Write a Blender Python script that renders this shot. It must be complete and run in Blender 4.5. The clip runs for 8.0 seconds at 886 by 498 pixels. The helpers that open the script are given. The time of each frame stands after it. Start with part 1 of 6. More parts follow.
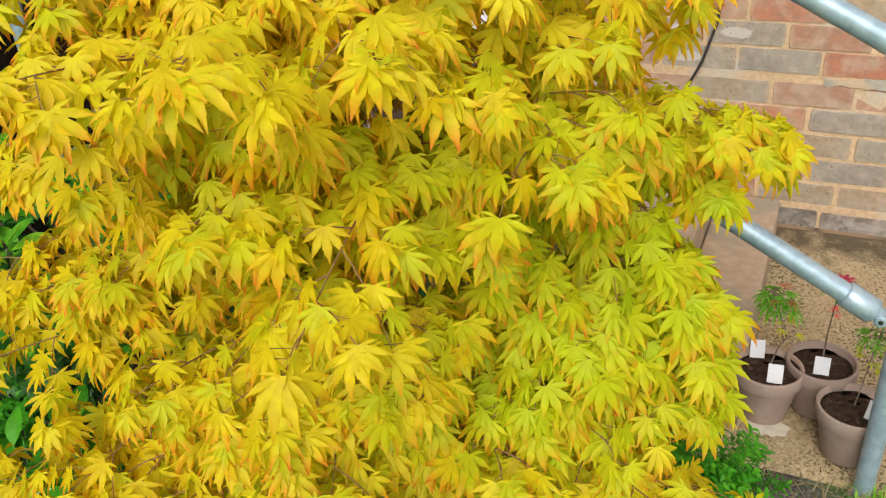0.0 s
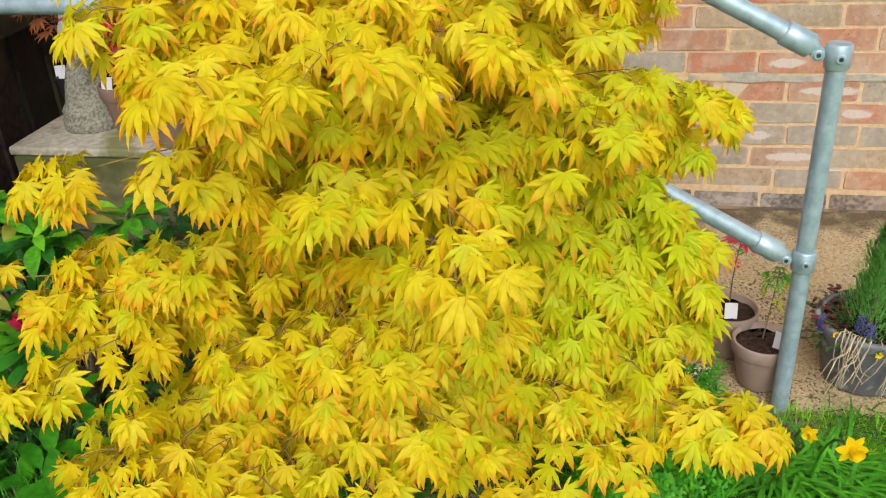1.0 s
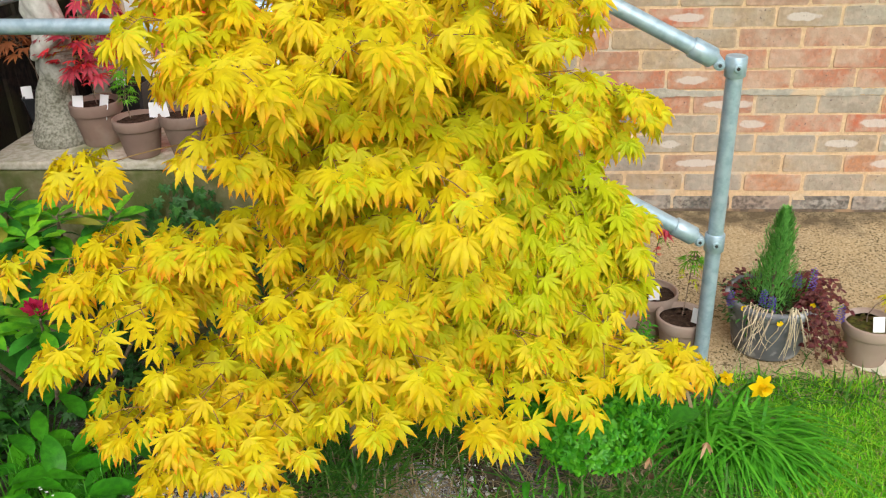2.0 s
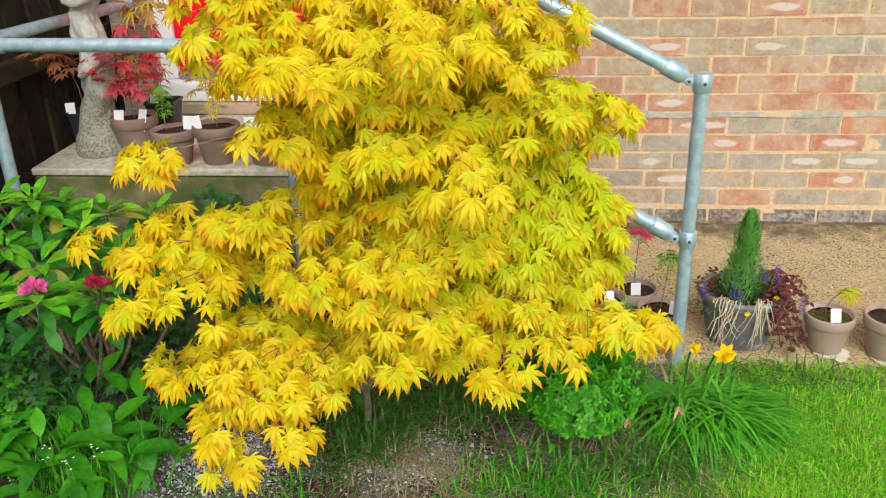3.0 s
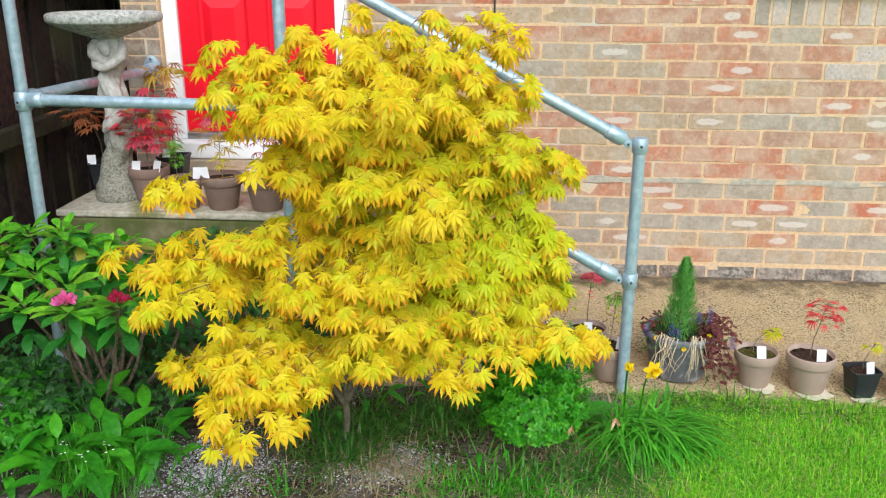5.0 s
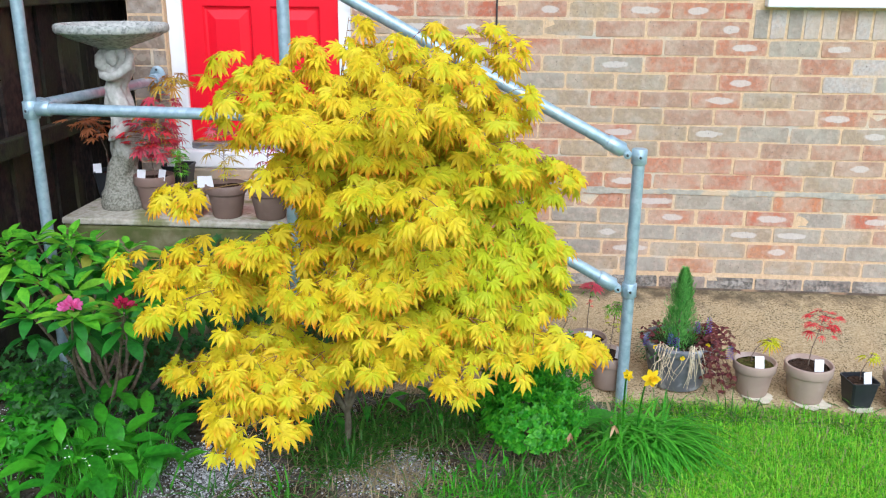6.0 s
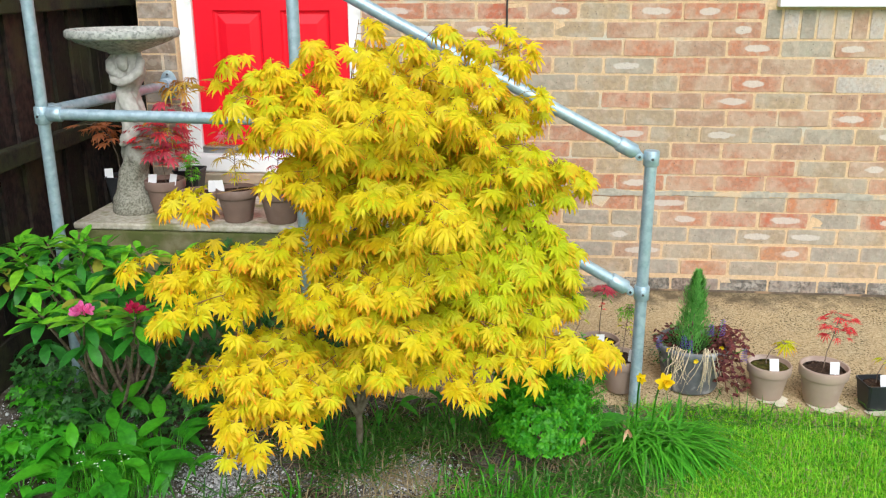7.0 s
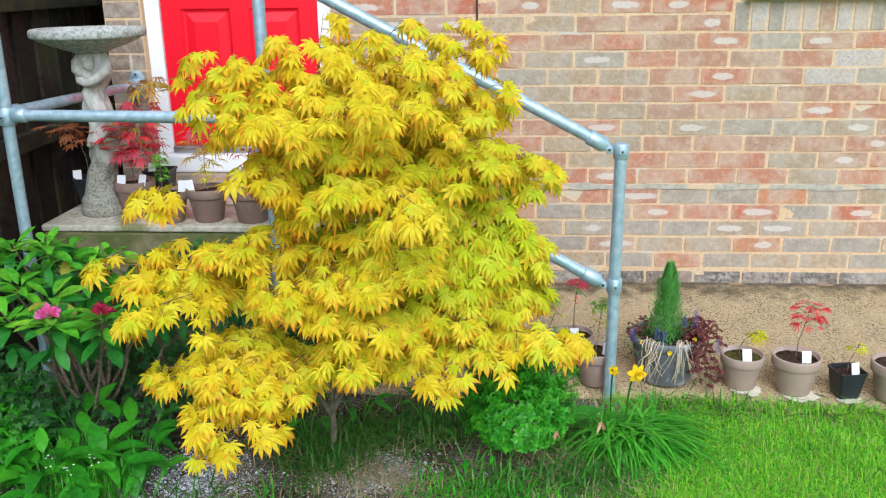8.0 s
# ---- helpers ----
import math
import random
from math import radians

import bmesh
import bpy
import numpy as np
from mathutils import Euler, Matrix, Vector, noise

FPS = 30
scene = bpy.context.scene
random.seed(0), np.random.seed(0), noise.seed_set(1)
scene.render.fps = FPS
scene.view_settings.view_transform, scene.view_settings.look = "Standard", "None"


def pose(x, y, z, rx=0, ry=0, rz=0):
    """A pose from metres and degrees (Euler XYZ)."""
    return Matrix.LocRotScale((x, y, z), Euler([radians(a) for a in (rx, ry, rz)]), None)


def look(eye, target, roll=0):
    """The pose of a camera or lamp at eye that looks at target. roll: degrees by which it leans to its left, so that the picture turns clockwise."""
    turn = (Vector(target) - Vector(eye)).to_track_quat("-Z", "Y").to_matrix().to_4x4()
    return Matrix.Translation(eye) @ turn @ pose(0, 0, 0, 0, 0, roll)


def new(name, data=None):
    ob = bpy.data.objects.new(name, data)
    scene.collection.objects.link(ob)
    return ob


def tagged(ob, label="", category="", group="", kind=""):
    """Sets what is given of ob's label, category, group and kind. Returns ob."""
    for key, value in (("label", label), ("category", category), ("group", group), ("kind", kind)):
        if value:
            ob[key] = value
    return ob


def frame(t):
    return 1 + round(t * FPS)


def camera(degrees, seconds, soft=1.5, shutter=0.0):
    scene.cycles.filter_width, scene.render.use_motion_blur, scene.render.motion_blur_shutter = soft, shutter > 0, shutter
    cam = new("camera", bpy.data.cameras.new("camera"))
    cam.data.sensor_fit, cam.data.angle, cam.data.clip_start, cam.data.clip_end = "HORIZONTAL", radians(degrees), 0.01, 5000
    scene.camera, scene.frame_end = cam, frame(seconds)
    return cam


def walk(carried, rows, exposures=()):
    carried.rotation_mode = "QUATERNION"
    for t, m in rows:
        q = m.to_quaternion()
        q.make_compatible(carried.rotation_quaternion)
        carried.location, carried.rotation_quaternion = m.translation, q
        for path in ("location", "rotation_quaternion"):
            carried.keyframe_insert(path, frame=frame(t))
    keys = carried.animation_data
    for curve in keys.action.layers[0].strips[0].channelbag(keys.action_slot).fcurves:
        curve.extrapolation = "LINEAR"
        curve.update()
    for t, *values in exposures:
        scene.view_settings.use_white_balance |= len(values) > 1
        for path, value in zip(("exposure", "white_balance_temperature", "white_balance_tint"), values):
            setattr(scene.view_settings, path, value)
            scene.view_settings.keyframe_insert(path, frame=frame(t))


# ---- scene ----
cam = camera(54.7, 8.0, soft=1.2)
PATH = [
    (0, (0.159, 0.395, 1.465), (-0.6, 1.951, 0.462), -4.2),
    (0.5, (0.065, 0.242, 1.46), (-0.446, 1.904, 0.47), -1.5),
    (1, (-0.091, 0.086, 1.491), (-0.468, 1.802, 0.535), -3.5),
    (1.5, (-0.194, -0.052, 1.518), (-0.419, 1.707, 0.591), -3.4),
    (1.7, (-0.185, -0.116, 1.519), (-0.384, 1.652, 0.605), -2.7),
    (2.8, (-0.153, -0.477, 1.513), (-0.323, 1.337, 0.687), -1.5),
    (3, (-0.172, -0.546, 1.518), (-0.339, 1.278, 0.713), -1.5),
    (3.5, (-0.181, -0.69, 1.529), (-0.333, 1.158, 0.778), -0.8),
    (4, (-0.14, -0.808, 1.534), (-0.283, 1.055, 0.822), -0.2),
    (4.5, (-0.104, -0.904, 1.529), (-0.243, 0.977, 0.865), 0.0),
    (6, (-0.09, -1.0, 1.526), (-0.233, 0.902, 0.924), 0.4),
    (6.5, (-0.092, -0.992, 1.527), (-0.248, 0.91, 0.929), 0.2),
    (7, (-0.091, -0.988, 1.524), (-0.26, 0.914, 0.928), -0.1),
    (7.5, (-0.079, -1.002, 1.527), (-0.247, 0.9, 0.932), -0.5),
    (8, (-0.056, -0.979, 1.51), (-0.183, 0.925, 0.912), -0.7),
]
walk(cam, [(t, look(eye, target, roll)) for t, eye, target, roll in PATH], [(0, 0.09, 6480, 10), (1.7, 0.20, 6480, 9), (3, 0.31, 6470, 8), (4.7, 0.34, 6150, 7), (6, 0.35, 5450, 10), (6.8, 0.35, 6050, 6), (7.6, 0.35, 6100, 7), (8, 0.35, 5550, 7)])

# ---- light: bright overcast day ----
world = bpy.data.worlds.new("overcast_sky")
scene.world = world
world.use_nodes = True
wn = world.node_tree.nodes
sky = wn.new("ShaderNodeTexSky")
sky.sky_type, sky.sun_disc = "NISHITA", False
sky.sun_elevation, sky.sun_rotation = radians(44), radians(167)
sky.dust_density, sky.air_density = 4.0, 1.0
desat = wn.new("ShaderNodeHueSaturation")
desat.inputs["Saturation"].default_value = 0.35
world.node_tree.links.new(sky.outputs[0], desat.inputs["Color"])
world.node_tree.links.new(desat.outputs[0], wn["Background"].inputs[0])
wn["Background"].inputs[1].default_value = 0.145
sun_data = bpy.data.lights.new("sun", "SUN")
sun_data.energy, sun_data.angle, sun_data.color = 1.45, radians(50), (1.0, 0.96, 0.9)
sun_lamp = new("sun", sun_data)
sun_lamp.matrix_world = look((0.7, -3.0, 2.97), (0, 0, 0))


# ---- materials ----
def nodes_of(name):
    m = bpy.data.materials.new(name)
    m.use_nodes = True
    return m, m.node_tree.nodes, m.node_tree.links, m.node_tree.nodes["Principled BSDF"]


def mixed(n, l, fac, a, b, blend="MIX"):
    mx = n.new("ShaderNodeMix")
    mx.data_type, mx.blend_type = "RGBA", blend
    for sock, v in ((mx.inputs[0], fac), (mx.inputs[6], a), (mx.inputs[7], b)):
        if isinstance(v, bpy.types.NodeSocket):
            l.new(v, sock)
        elif isinstance(v, tuple):
            sock.default_value = (*v, 1)
        else:
            sock.default_value = v
    return mx.outputs[2]


def math_of(n, l, op, a, b=None, c=None):
    m = n.new("ShaderNodeMath")
    m.operation = op
    for sock, v in zip(m.inputs, (a, b, c)):
        if isinstance(v, bpy.types.NodeSocket):
            l.new(v, sock)
        elif v is not None:
            sock.default_value = v
    return m.outputs[0]


def noise_at(n, l, where, scale, detail=4.0, lo=0.4, hi=0.6):
    t = n.new("ShaderNodeTexNoise")
    t.inputs["Scale"].default_value, t.inputs["Detail"].default_value = scale, detail
    l.new(where, t.inputs["Vector"])
    r = n.new("ShaderNodeMapRange")
    r.inputs["From Min"].default_value, r.inputs["From Max"].default_value = lo, hi
    l.new(t.outputs["Fac"], r.inputs["Value"])
    return r.outputs[0], t.outputs["Fac"]


def chance(n, l, k=1.0):
    """A number from 0 to 1 of each object and each loose piece."""
    a, b = n.new("ShaderNodeObjectInfo"), n.new("ShaderNodeNewGeometry")
    s = n.new("ShaderNodeMath")
    l.new(a.outputs["Random"], s.inputs[0]), l.new(b.outputs["Random Per Island"], s.inputs[1])
    m = n.new("ShaderNodeMath")
    m.operation, m.inputs[1].default_value = "MULTIPLY", k
    l.new(s.outputs[0], m.inputs[0])
    f = n.new("ShaderNodeMath")
    f.operation = "FRACT"
    l.new(m.outputs[0], f.inputs[0])
    return f.outputs[0]


def ramp(n, l, fac, stops, flat=False):
    r = n.new("ShaderNodeValToRGB")
    r.color_ramp.interpolation = "CONSTANT" if flat else "LINEAR"
    e = r.color_ramp.elements
    while len(e) < len(stops):
        e.new(0.5)
    for q, (p, c) in zip(e, stops):
        q.position, q.color = p, (*c, 1)
    l.new(fac, r.inputs[0])
    return r.outputs[0]


def bumped(n, l, bsdf, height, strength, distance=0.004):
    b = n.new("ShaderNodeBump")
    b.inputs["Strength"].default_value, b.inputs["Distance"].default_value = strength, distance
    l.new(height, b.inputs["Height"])
    l.new(b.outputs[0], bsdf.inputs["Normal"])


def surf(name, a, b, scale=25, c=None, cscale=5, lo=0.5, hi=0.62, rough=0.8, bump=0.4, bscale=90, metal=0.0, spec=0.4, vary=0.0, through_light=0.0):
    """Two tones of fine grain, patches of a third one, relief; vary: how much the pieces differ in lightness."""
    m, n, l, p = nodes_of(name)
    g = n.new("ShaderNodeNewGeometry").outputs["Position"]
    f, _ = noise_at(n, l, g, scale, 6)
    col = mixed(n, l, f, a, b)
    if c:
        f2, _ = noise_at(n, l, g, cscale, 6, lo, hi)
        col = mixed(n, l, f2, col, c)
    if vary:
        v = ramp(n, l, chance(n, l), ((0, (1 - vary,) * 3), (1, (1 + vary,) * 3)))
        col = mixed(n, l, 1.0, col, v, "MULTIPLY")
    l.new(col, p.inputs["Base Color"])
    p.inputs["Roughness"].default_value, p.inputs["Metallic"].default_value = rough, metal
    p.inputs["Specular IOR Level"].default_value = spec
    if bump:
        _, h = noise_at(n, l, g, bscale, 5)
        bumped(n, l, p, h, bump)
    if through_light:
        glow_through(n, l, p, col, through_light)
    return m


def glow_through(n, l, p, col, share):
    """Light that comes through a thin leaf."""
    t = n.new("ShaderNodeBsdfTranslucent")
    l.new(col, t.inputs[0])
    s = n.new("ShaderNodeMixShader")
    s.inputs[0].default_value = share
    l.new(p.outputs[0], s.inputs[1]), l.new(t.outputs[0], s.inputs[2])
    l.new(s.outputs[0], n["Material Output"].inputs[0])


def leaf_mat(name, tones, tip=None, rough=0.5, share=0.40, spec=0.3):
    """Leaf tones from piece to piece; tip: the colour of the lobes' ends."""
    m, n, l, p = nodes_of(name)
    col = ramp(n, l, chance(n, l), [(i / max(1, len(tones) - 1), c) for i, c in enumerate(tones)])
    g = n.new("ShaderNodeNewGeometry").outputs["Position"]
    f, _ = noise_at(n, l, g, 60, 3)
    col = mixed(n, l, 0.25, col, mixed(n, l, f, tuple(x * 0.75 for x in tones[0]), tuple(min(1, x * 1.25) for x in tones[-1])))
    if tip:
        at = n.new("ShaderNodeAttribute")
        at.attribute_name = "tip"
        mul = n.new("ShaderNodeMath")
        mul.operation = "MULTIPLY"
        l.new(at.outputs["Fac"], mul.inputs[0]), l.new(math_of(n, l, "MULTIPLY_ADD", chance(n, l, 7.3), 1.25, 0.15), mul.inputs[1])
        mul.use_clamp = True
        col = mixed(n, l, mul.outputs[0], col, tip)
    _, h = noise_at(n, l, g, 170 if tip else 90, 3)
    bumped(n, l, p, h, 0.3, 0.002 if tip else 0.004)
    l.new(col, p.inputs["Base Color"])
    p.inputs["Roughness"].default_value, p.inputs["Specular IOR Level"].default_value = rough, spec
    glow_through(n, l, p, col, share)
    return m


def brick_mat(name, tones, pale=(0.56, 0.50, 0.45), pale_share=0.34, rim=(0.60, 0.50, 0.36), patch=(0.47, 0.42, 0.36), crust=0.0):
    """Stock bricks: a tone a brick, blotches, pale ovals left by firing on some, mortar smeared on the edges."""
    m, n, l, p = nodes_of(name)
    g = n.new("ShaderNodeNewGeometry").outputs["Position"]
    col = ramp(n, l, chance(n, l), [(i / len(tones), c) for i, c in enumerate(tones)], True)
    f, _ = noise_at(n, l, g, 70, 8, 0.38, 0.62)
    col = mixed(n, l, f, col, mixed(n, l, 0.4, col, (0.25, 0.19, 0.15)))
    f2, _ = noise_at(n, l, g, 11, 6, 0.44, 0.60)
    col = mixed(n, l, f2, col, mixed(n, l, 0.6, col, patch))
    f6, _ = noise_at(n, l, g, 32, 3, 0.50, 0.62)
    col = mixed(n, l, math_of(n, l, "MULTIPLY", f6, 0.28), col, (0.62, 0.46, 0.36))
    xyz = n.new("ShaderNodeSeparateXYZ")
    l.new(n.new("ShaderNodeTexCoord").outputs["Generated"], xyz.inputs[0])
    ex = math_of(n, l, "MULTIPLY_ADD", xyz.outputs["X"], 2.0, -1.0)
    ez = math_of(n, l, "MULTIPLY_ADD", xyz.outputs["Z"], 2.0, -1.0)
    _, raw = noise_at(n, l, g, 34, 5)
    # pale ovals, each of its own size and place
    ox = math_of(n, l, "MULTIPLY_ADD", chance(n, l, 5.3), 0.7, -0.35)
    wide = math_of(n, l, "MULTIPLY_ADD", chance(n, l, 9.1), 1.6, 1.0)
    dx = math_of(n, l, "MULTIPLY", math_of(n, l, "ADD", ex, ox), wide)
    dz = math_of(n, l, "MULTIPLY", ez, 2.0)
    dist = math_of(n, l, "SQRT", math_of(n, l, "ADD", math_of(n, l, "MULTIPLY", dx, dx), math_of(n, l, "MULTIPLY", dz, dz)))
    wob = math_of(n, l, "MULTIPLY_ADD", raw, 0.9, dist)
    oval = n.new("ShaderNodeMapRange")
    oval.inputs["From Min"].default_value, oval.inputs["From Max"].default_value = 1.42, 1.20
    l.new(wob, oval.inputs["Value"])
    some = math_of(n, l, "LESS_THAN", chance(n, l, 13.7), pale_share)
    col = mixed(n, l, math_of(n, l, "MULTIPLY", math_of(n, l, "MULTIPLY", oval.outputs[0], some), 0.75), col, pale)
    # mortar dragged over the arrises
    a = math_of(n, l, "MULTIPLY_ADD", math_of(n, l, "ABSOLUTE", ez), 1.0, math_of(n, l, "MULTIPLY", raw, 0.55))
    b = math_of(n, l, "MULTIPLY_ADD", math_of(n, l, "ABSOLUTE", ex), 1.0, math_of(n, l, "MULTIPLY_ADD", raw, 0.20, 0.22))
    edge = n.new("ShaderNodeMapRange")
    edge.inputs["From Min"].default_value, edge.inputs["From Max"].default_value = 1.20, 1.40
    l.new(math_of(n, l, "MAXIMUM", a, b), edge.inputs["Value"])
    col = mixed(n, l, math_of(n, l, "MULTIPLY", edge.outputs[0], 0.65), col, rim)
    f3, _ = noise_at(n, l, g, 140, 2, 0.68, 0.75)
    col = mixed(n, l, f3, col, (0.12, 0.09, 0.08))
    if crust:
        # black crust of old splashes and algae, in speckled patches
        f4, _ = noise_at(n, l, g, 9, 4, 0.42, 0.60)
        f5, _ = noise_at(n, l, g, 60, 8, 0.42, 0.60)
        col = mixed(n, l, math_of(n, l, "MULTIPLY", math_of(n, l, "MULTIPLY", f4, f5), crust), col, (0.035, 0.032, 0.028))
    l.new(col, p.inputs["Base Color"])
    p.inputs["Roughness"].default_value = 0.9
    p.inputs["Specular IOR Level"].default_value = 0.2
    _, h = noise_at(n, l, g, 70, 6)
    bumped(n, l, p, h, 0.7, 0.005)
    return m


BRICK_TONES = {
    "r": [(0.48, 0.195, 0.115), (0.45, 0.215, 0.135), (0.50, 0.215, 0.125)],
    "d": [(0.47, 0.145, 0.08), (0.49, 0.165, 0.095)],
    "o": [(0.53, 0.215, 0.105), (0.50, 0.235, 0.125)],
    "p": [(0.43, 0.235, 0.155), (0.41, 0.25, 0.17), (0.44, 0.225, 0.14)],
    "b": [(0.42, 0.31, 0.20), (0.45, 0.335, 0.215), (0.40, 0.305, 0.205)],
    "g": [(0.36, 0.31, 0.245), (0.33, 0.29, 0.24), (0.38, 0.325, 0.25)],
    "w": [(0.50, 0.45, 0.41), (0.52, 0.465, 0.43)],
}
M_TONED = {}
for key, tones in BRICK_TONES.items():
    patch = (0.42, 0.37, 0.30) if key in "bg" else (0.50, 0.39, 0.29)
    M_TONED[key] = brick_mat("brick_" + key, tones, pale_share=0.0, rim=(0.60, 0.42, 0.27), patch=patch)
    M_TONED[key.upper()] = brick_mat("oval_brick_" + key, tones, (0.62, 0.56, 0.51), 1.0, (0.60, 0.42, 0.27), patch)
M_BRICK = brick_mat("multi_brick", [c for t in BRICK_TONES.values() for c in t], (0.62, 0.55, 0.50), 0.3, (0.62, 0.46, 0.31))
M_BRICK_FOOT = brick_mat("weathered_brick", [(0.24, 0.20, 0.17), (0.20, 0.18, 0.16), (0.28, 0.22, 0.18), (0.18, 0.17, 0.15)], (0.42, 0.38, 0.33), 0.35, (0.32, 0.28, 0.22), crust=0.65)
# bricks left of the door: browner hue, with the strip's shade put into the tones
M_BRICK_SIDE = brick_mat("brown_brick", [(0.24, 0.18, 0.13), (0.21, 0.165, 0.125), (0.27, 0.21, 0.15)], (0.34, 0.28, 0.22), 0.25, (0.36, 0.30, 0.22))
M_MORTAR = surf("mortar", (0.68, 0.49, 0.30), (0.58, 0.41, 0.25), 60, (0.55, 0.51, 0.43), 6, 0.56, 0.7, 0.95, 0.7, 160, spec=0.15)
M_REPAIR = surf("repair_mortar", (0.36, 0.335, 0.28), (0.46, 0.42, 0.35), 40, (0.60, 0.46, 0.31), 9, 0.53, 0.62, 0.95, 0.8, 120, spec=0.15)
M_DPC = surf("damp_course", (0.10, 0.075, 0.055), (0.16, 0.115, 0.08), 40, (0.34, 0.22, 0.13), 7, 0.5, 0.6, 0.9, 0.6)
M_RED = surf("red_door", (0.80, 0.006, 0.022), (0.76, 0.005, 0.02), 4, rough=0.42, bump=0.02, bscale=30, spec=0.3)
M_WHITE = surf("white_upvc", (0.86, 0.86, 0.86), (0.82, 0.825, 0.83), 8, (0.62, 0.61, 0.57), 6, 0.62, 0.8, rough=0.35, bump=0.02)
M_ALU = surf("threshold_metal", (0.45, 0.46, 0.47), (0.35, 0.36, 0.37), 30, rough=0.4, metal=0.9, bump=0.05)
M_GALV = surf("galvanised_steel", (0.40, 0.52, 0.60), (0.32, 0.43, 0.51), 45, (0.45, 0.56, 0.63), 30, 0.5, 0.62, rough=0.38, bump=0.06, bscale=120, metal=0.35)
M_SCREW = surf("dark_screw", (0.05, 0.05, 0.055), (0.09, 0.09, 0.1), 50, rough=0.5, metal=0.6, bump=0.1)
M_ALGAE = surf("algae_concrete", (0.17, 0.15, 0.075), (0.23, 0.205, 0.12), 30, (0.10, 0.115, 0.035), 7, 0.46, 0.6, 0.95, 0.6, 120, spec=0.15)
M_SLAB = surf("platform_concrete", (0.40, 0.36, 0.28), (0.54, 0.50, 0.42), 45, (0.22, 0.22, 0.10), 9, 0.48, 0.64, 0.92, 0.6, 120, spec=0.2)
M_FENCE = surf("dark_fence_wood", (0.013, 0.009, 0.008), (0.038, 0.023, 0.019), 34, (0.042, 0.038, 0.017), 4, 0.50, 0.66, 0.8, 0.7, 70, vary=0.7)
M_MOSS = surf("mossy_rail", (0.013, 0.011, 0.007), (0.026, 0.022, 0.011), 30, (0.034, 0.036, 0.012), 8, 0.46, 0.6, 0.9, 0.6)


def statue_mat():
    """Smooth cast stone above, pitted and stained below."""
    m, n, l, p = nodes_of("statue_stone")
    g = n.new("ShaderNodeNewGeometry").outputs["Position"]
    f, _ = noise_at(n, l, g, 45, 6)
    col = mixed(n, l, f, (0.54, 0.525, 0.49), (0.42, 0.405, 0.37))
    f1, _ = noise_at(n, l, g, 22, 5, 0.52, 0.66)
    col = mixed(n, l, math_of(n, l, "MULTIPLY", f1, 0.35), col, (0.34, 0.33, 0.29))
    f2, raw2 = noise_at(n, l, g, 120, 6, 0.40, 0.64)
    low = mixed(n, l, f2, (0.36, 0.345, 0.29), (0.17, 0.165, 0.125))
    xyz = n.new("ShaderNodeSeparateXYZ")
    l.new(g, xyz.inputs[0])
    _, raw = noise_at(n, l, g, 18, 4)
    part_low = n.new("ShaderNodeMapRange")
    part_low.inputs["From Min"].default_value, part_low.inputs["From Max"].default_value = 1.0, 0.9
    l.new(math_of(n, l, "MULTIPLY_ADD", raw, 0.2, xyz.outputs["Z"]), part_low.inputs["Value"])
    col = mixed(n, l, part_low.outputs[0], col, low)
    l.new(col, p.inputs["Base Color"])
    p.inputs["Roughness"].default_value, p.inputs["Specular IOR Level"].default_value = 0.93, 0.2
    bumped(n, l, p, raw2, 0.5, 0.005)
    return m


M_STATUE = statue_mat()
M_BOWL = surf("lichen_stone_bowl", (0.50, 0.50, 0.46), (0.36, 0.37, 0.34), 45, (0.22, 0.23, 0.21), 70, 0.5, 0.66, 0.95, 0.7, 120, spec=0.2)
M_POT = surf("taupe_clay_pot", (0.36, 0.265, 0.215), (0.33, 0.24, 0.195), 14, (0.42, 0.33, 0.28), 9, 0.56, 0.72, 0.75, 0.12, 70, vary=0.12)
M_POT_ROSE = surf("rosy_clay_pot", (0.27, 0.18, 0.145), (0.245, 0.16, 0.13), 14, (0.34, 0.25, 0.21), 9, 0.56, 0.72, 0.75, 0.12, 70, vary=0.12)
M_POT_DARK = surf("brown_clay_pot", (0.23, 0.15, 0.115), (0.20, 0.13, 0.10), 14, (0.28, 0.2, 0.16), 9, 0.56, 0.72, 0.75, 0.12, 70)
M_BLACK = surf("black_plastic", (0.020, 0.022, 0.026), (0.028, 0.03, 0.035), 20, rough=0.4, bump=0.03)
M_SOIL = surf("potting_soil", (0.028, 0.017, 0.012), (0.060, 0.036, 0.024), 90, (0.095, 0.06, 0.038), 60, 0.58, 0.66, 0.95, 1.0, 180, spec=0.15)
M_MOSSY_SOIL = surf("mossy_soil", (0.05, 0.045, 0.015), (0.10, 0.10, 0.02), 70, (0.12, 0.07, 0.03), 40, 0.55, 0.62, 0.95, 1.0, 160, spec=0.1)
M_TAG = surf("white_plant_tag", (0.80, 0.80, 0.82), (0.77, 0.77, 0.80), 10, rough=0.45, bump=0)
M_PLANTER = surf("grey_planter", (0.13, 0.135, 0.15), (0.20, 0.20, 0.215), 20, (0.42, 0.42, 0.43), 14, 0.52, 0.64, 0.7, 0.3, 50)
M_LIME = surf("limescale", (0.66, 0.60, 0.48), (0.58, 0.52, 0.40), 40, rough=0.95, bump=0.3)
M_CABLE = surf("black_cable", (0.03, 0.03, 0.03), (0.045, 0.04, 0.04), 30, rough=0.5, bump=0)
M_BARK = surf("maple_bark", (0.13, 0.11, 0.07), (0.20, 0.17, 0.12), 60, (0.10, 0.12, 0.05), 16, 0.54, 0.66, 0.85, 0.6, 120)
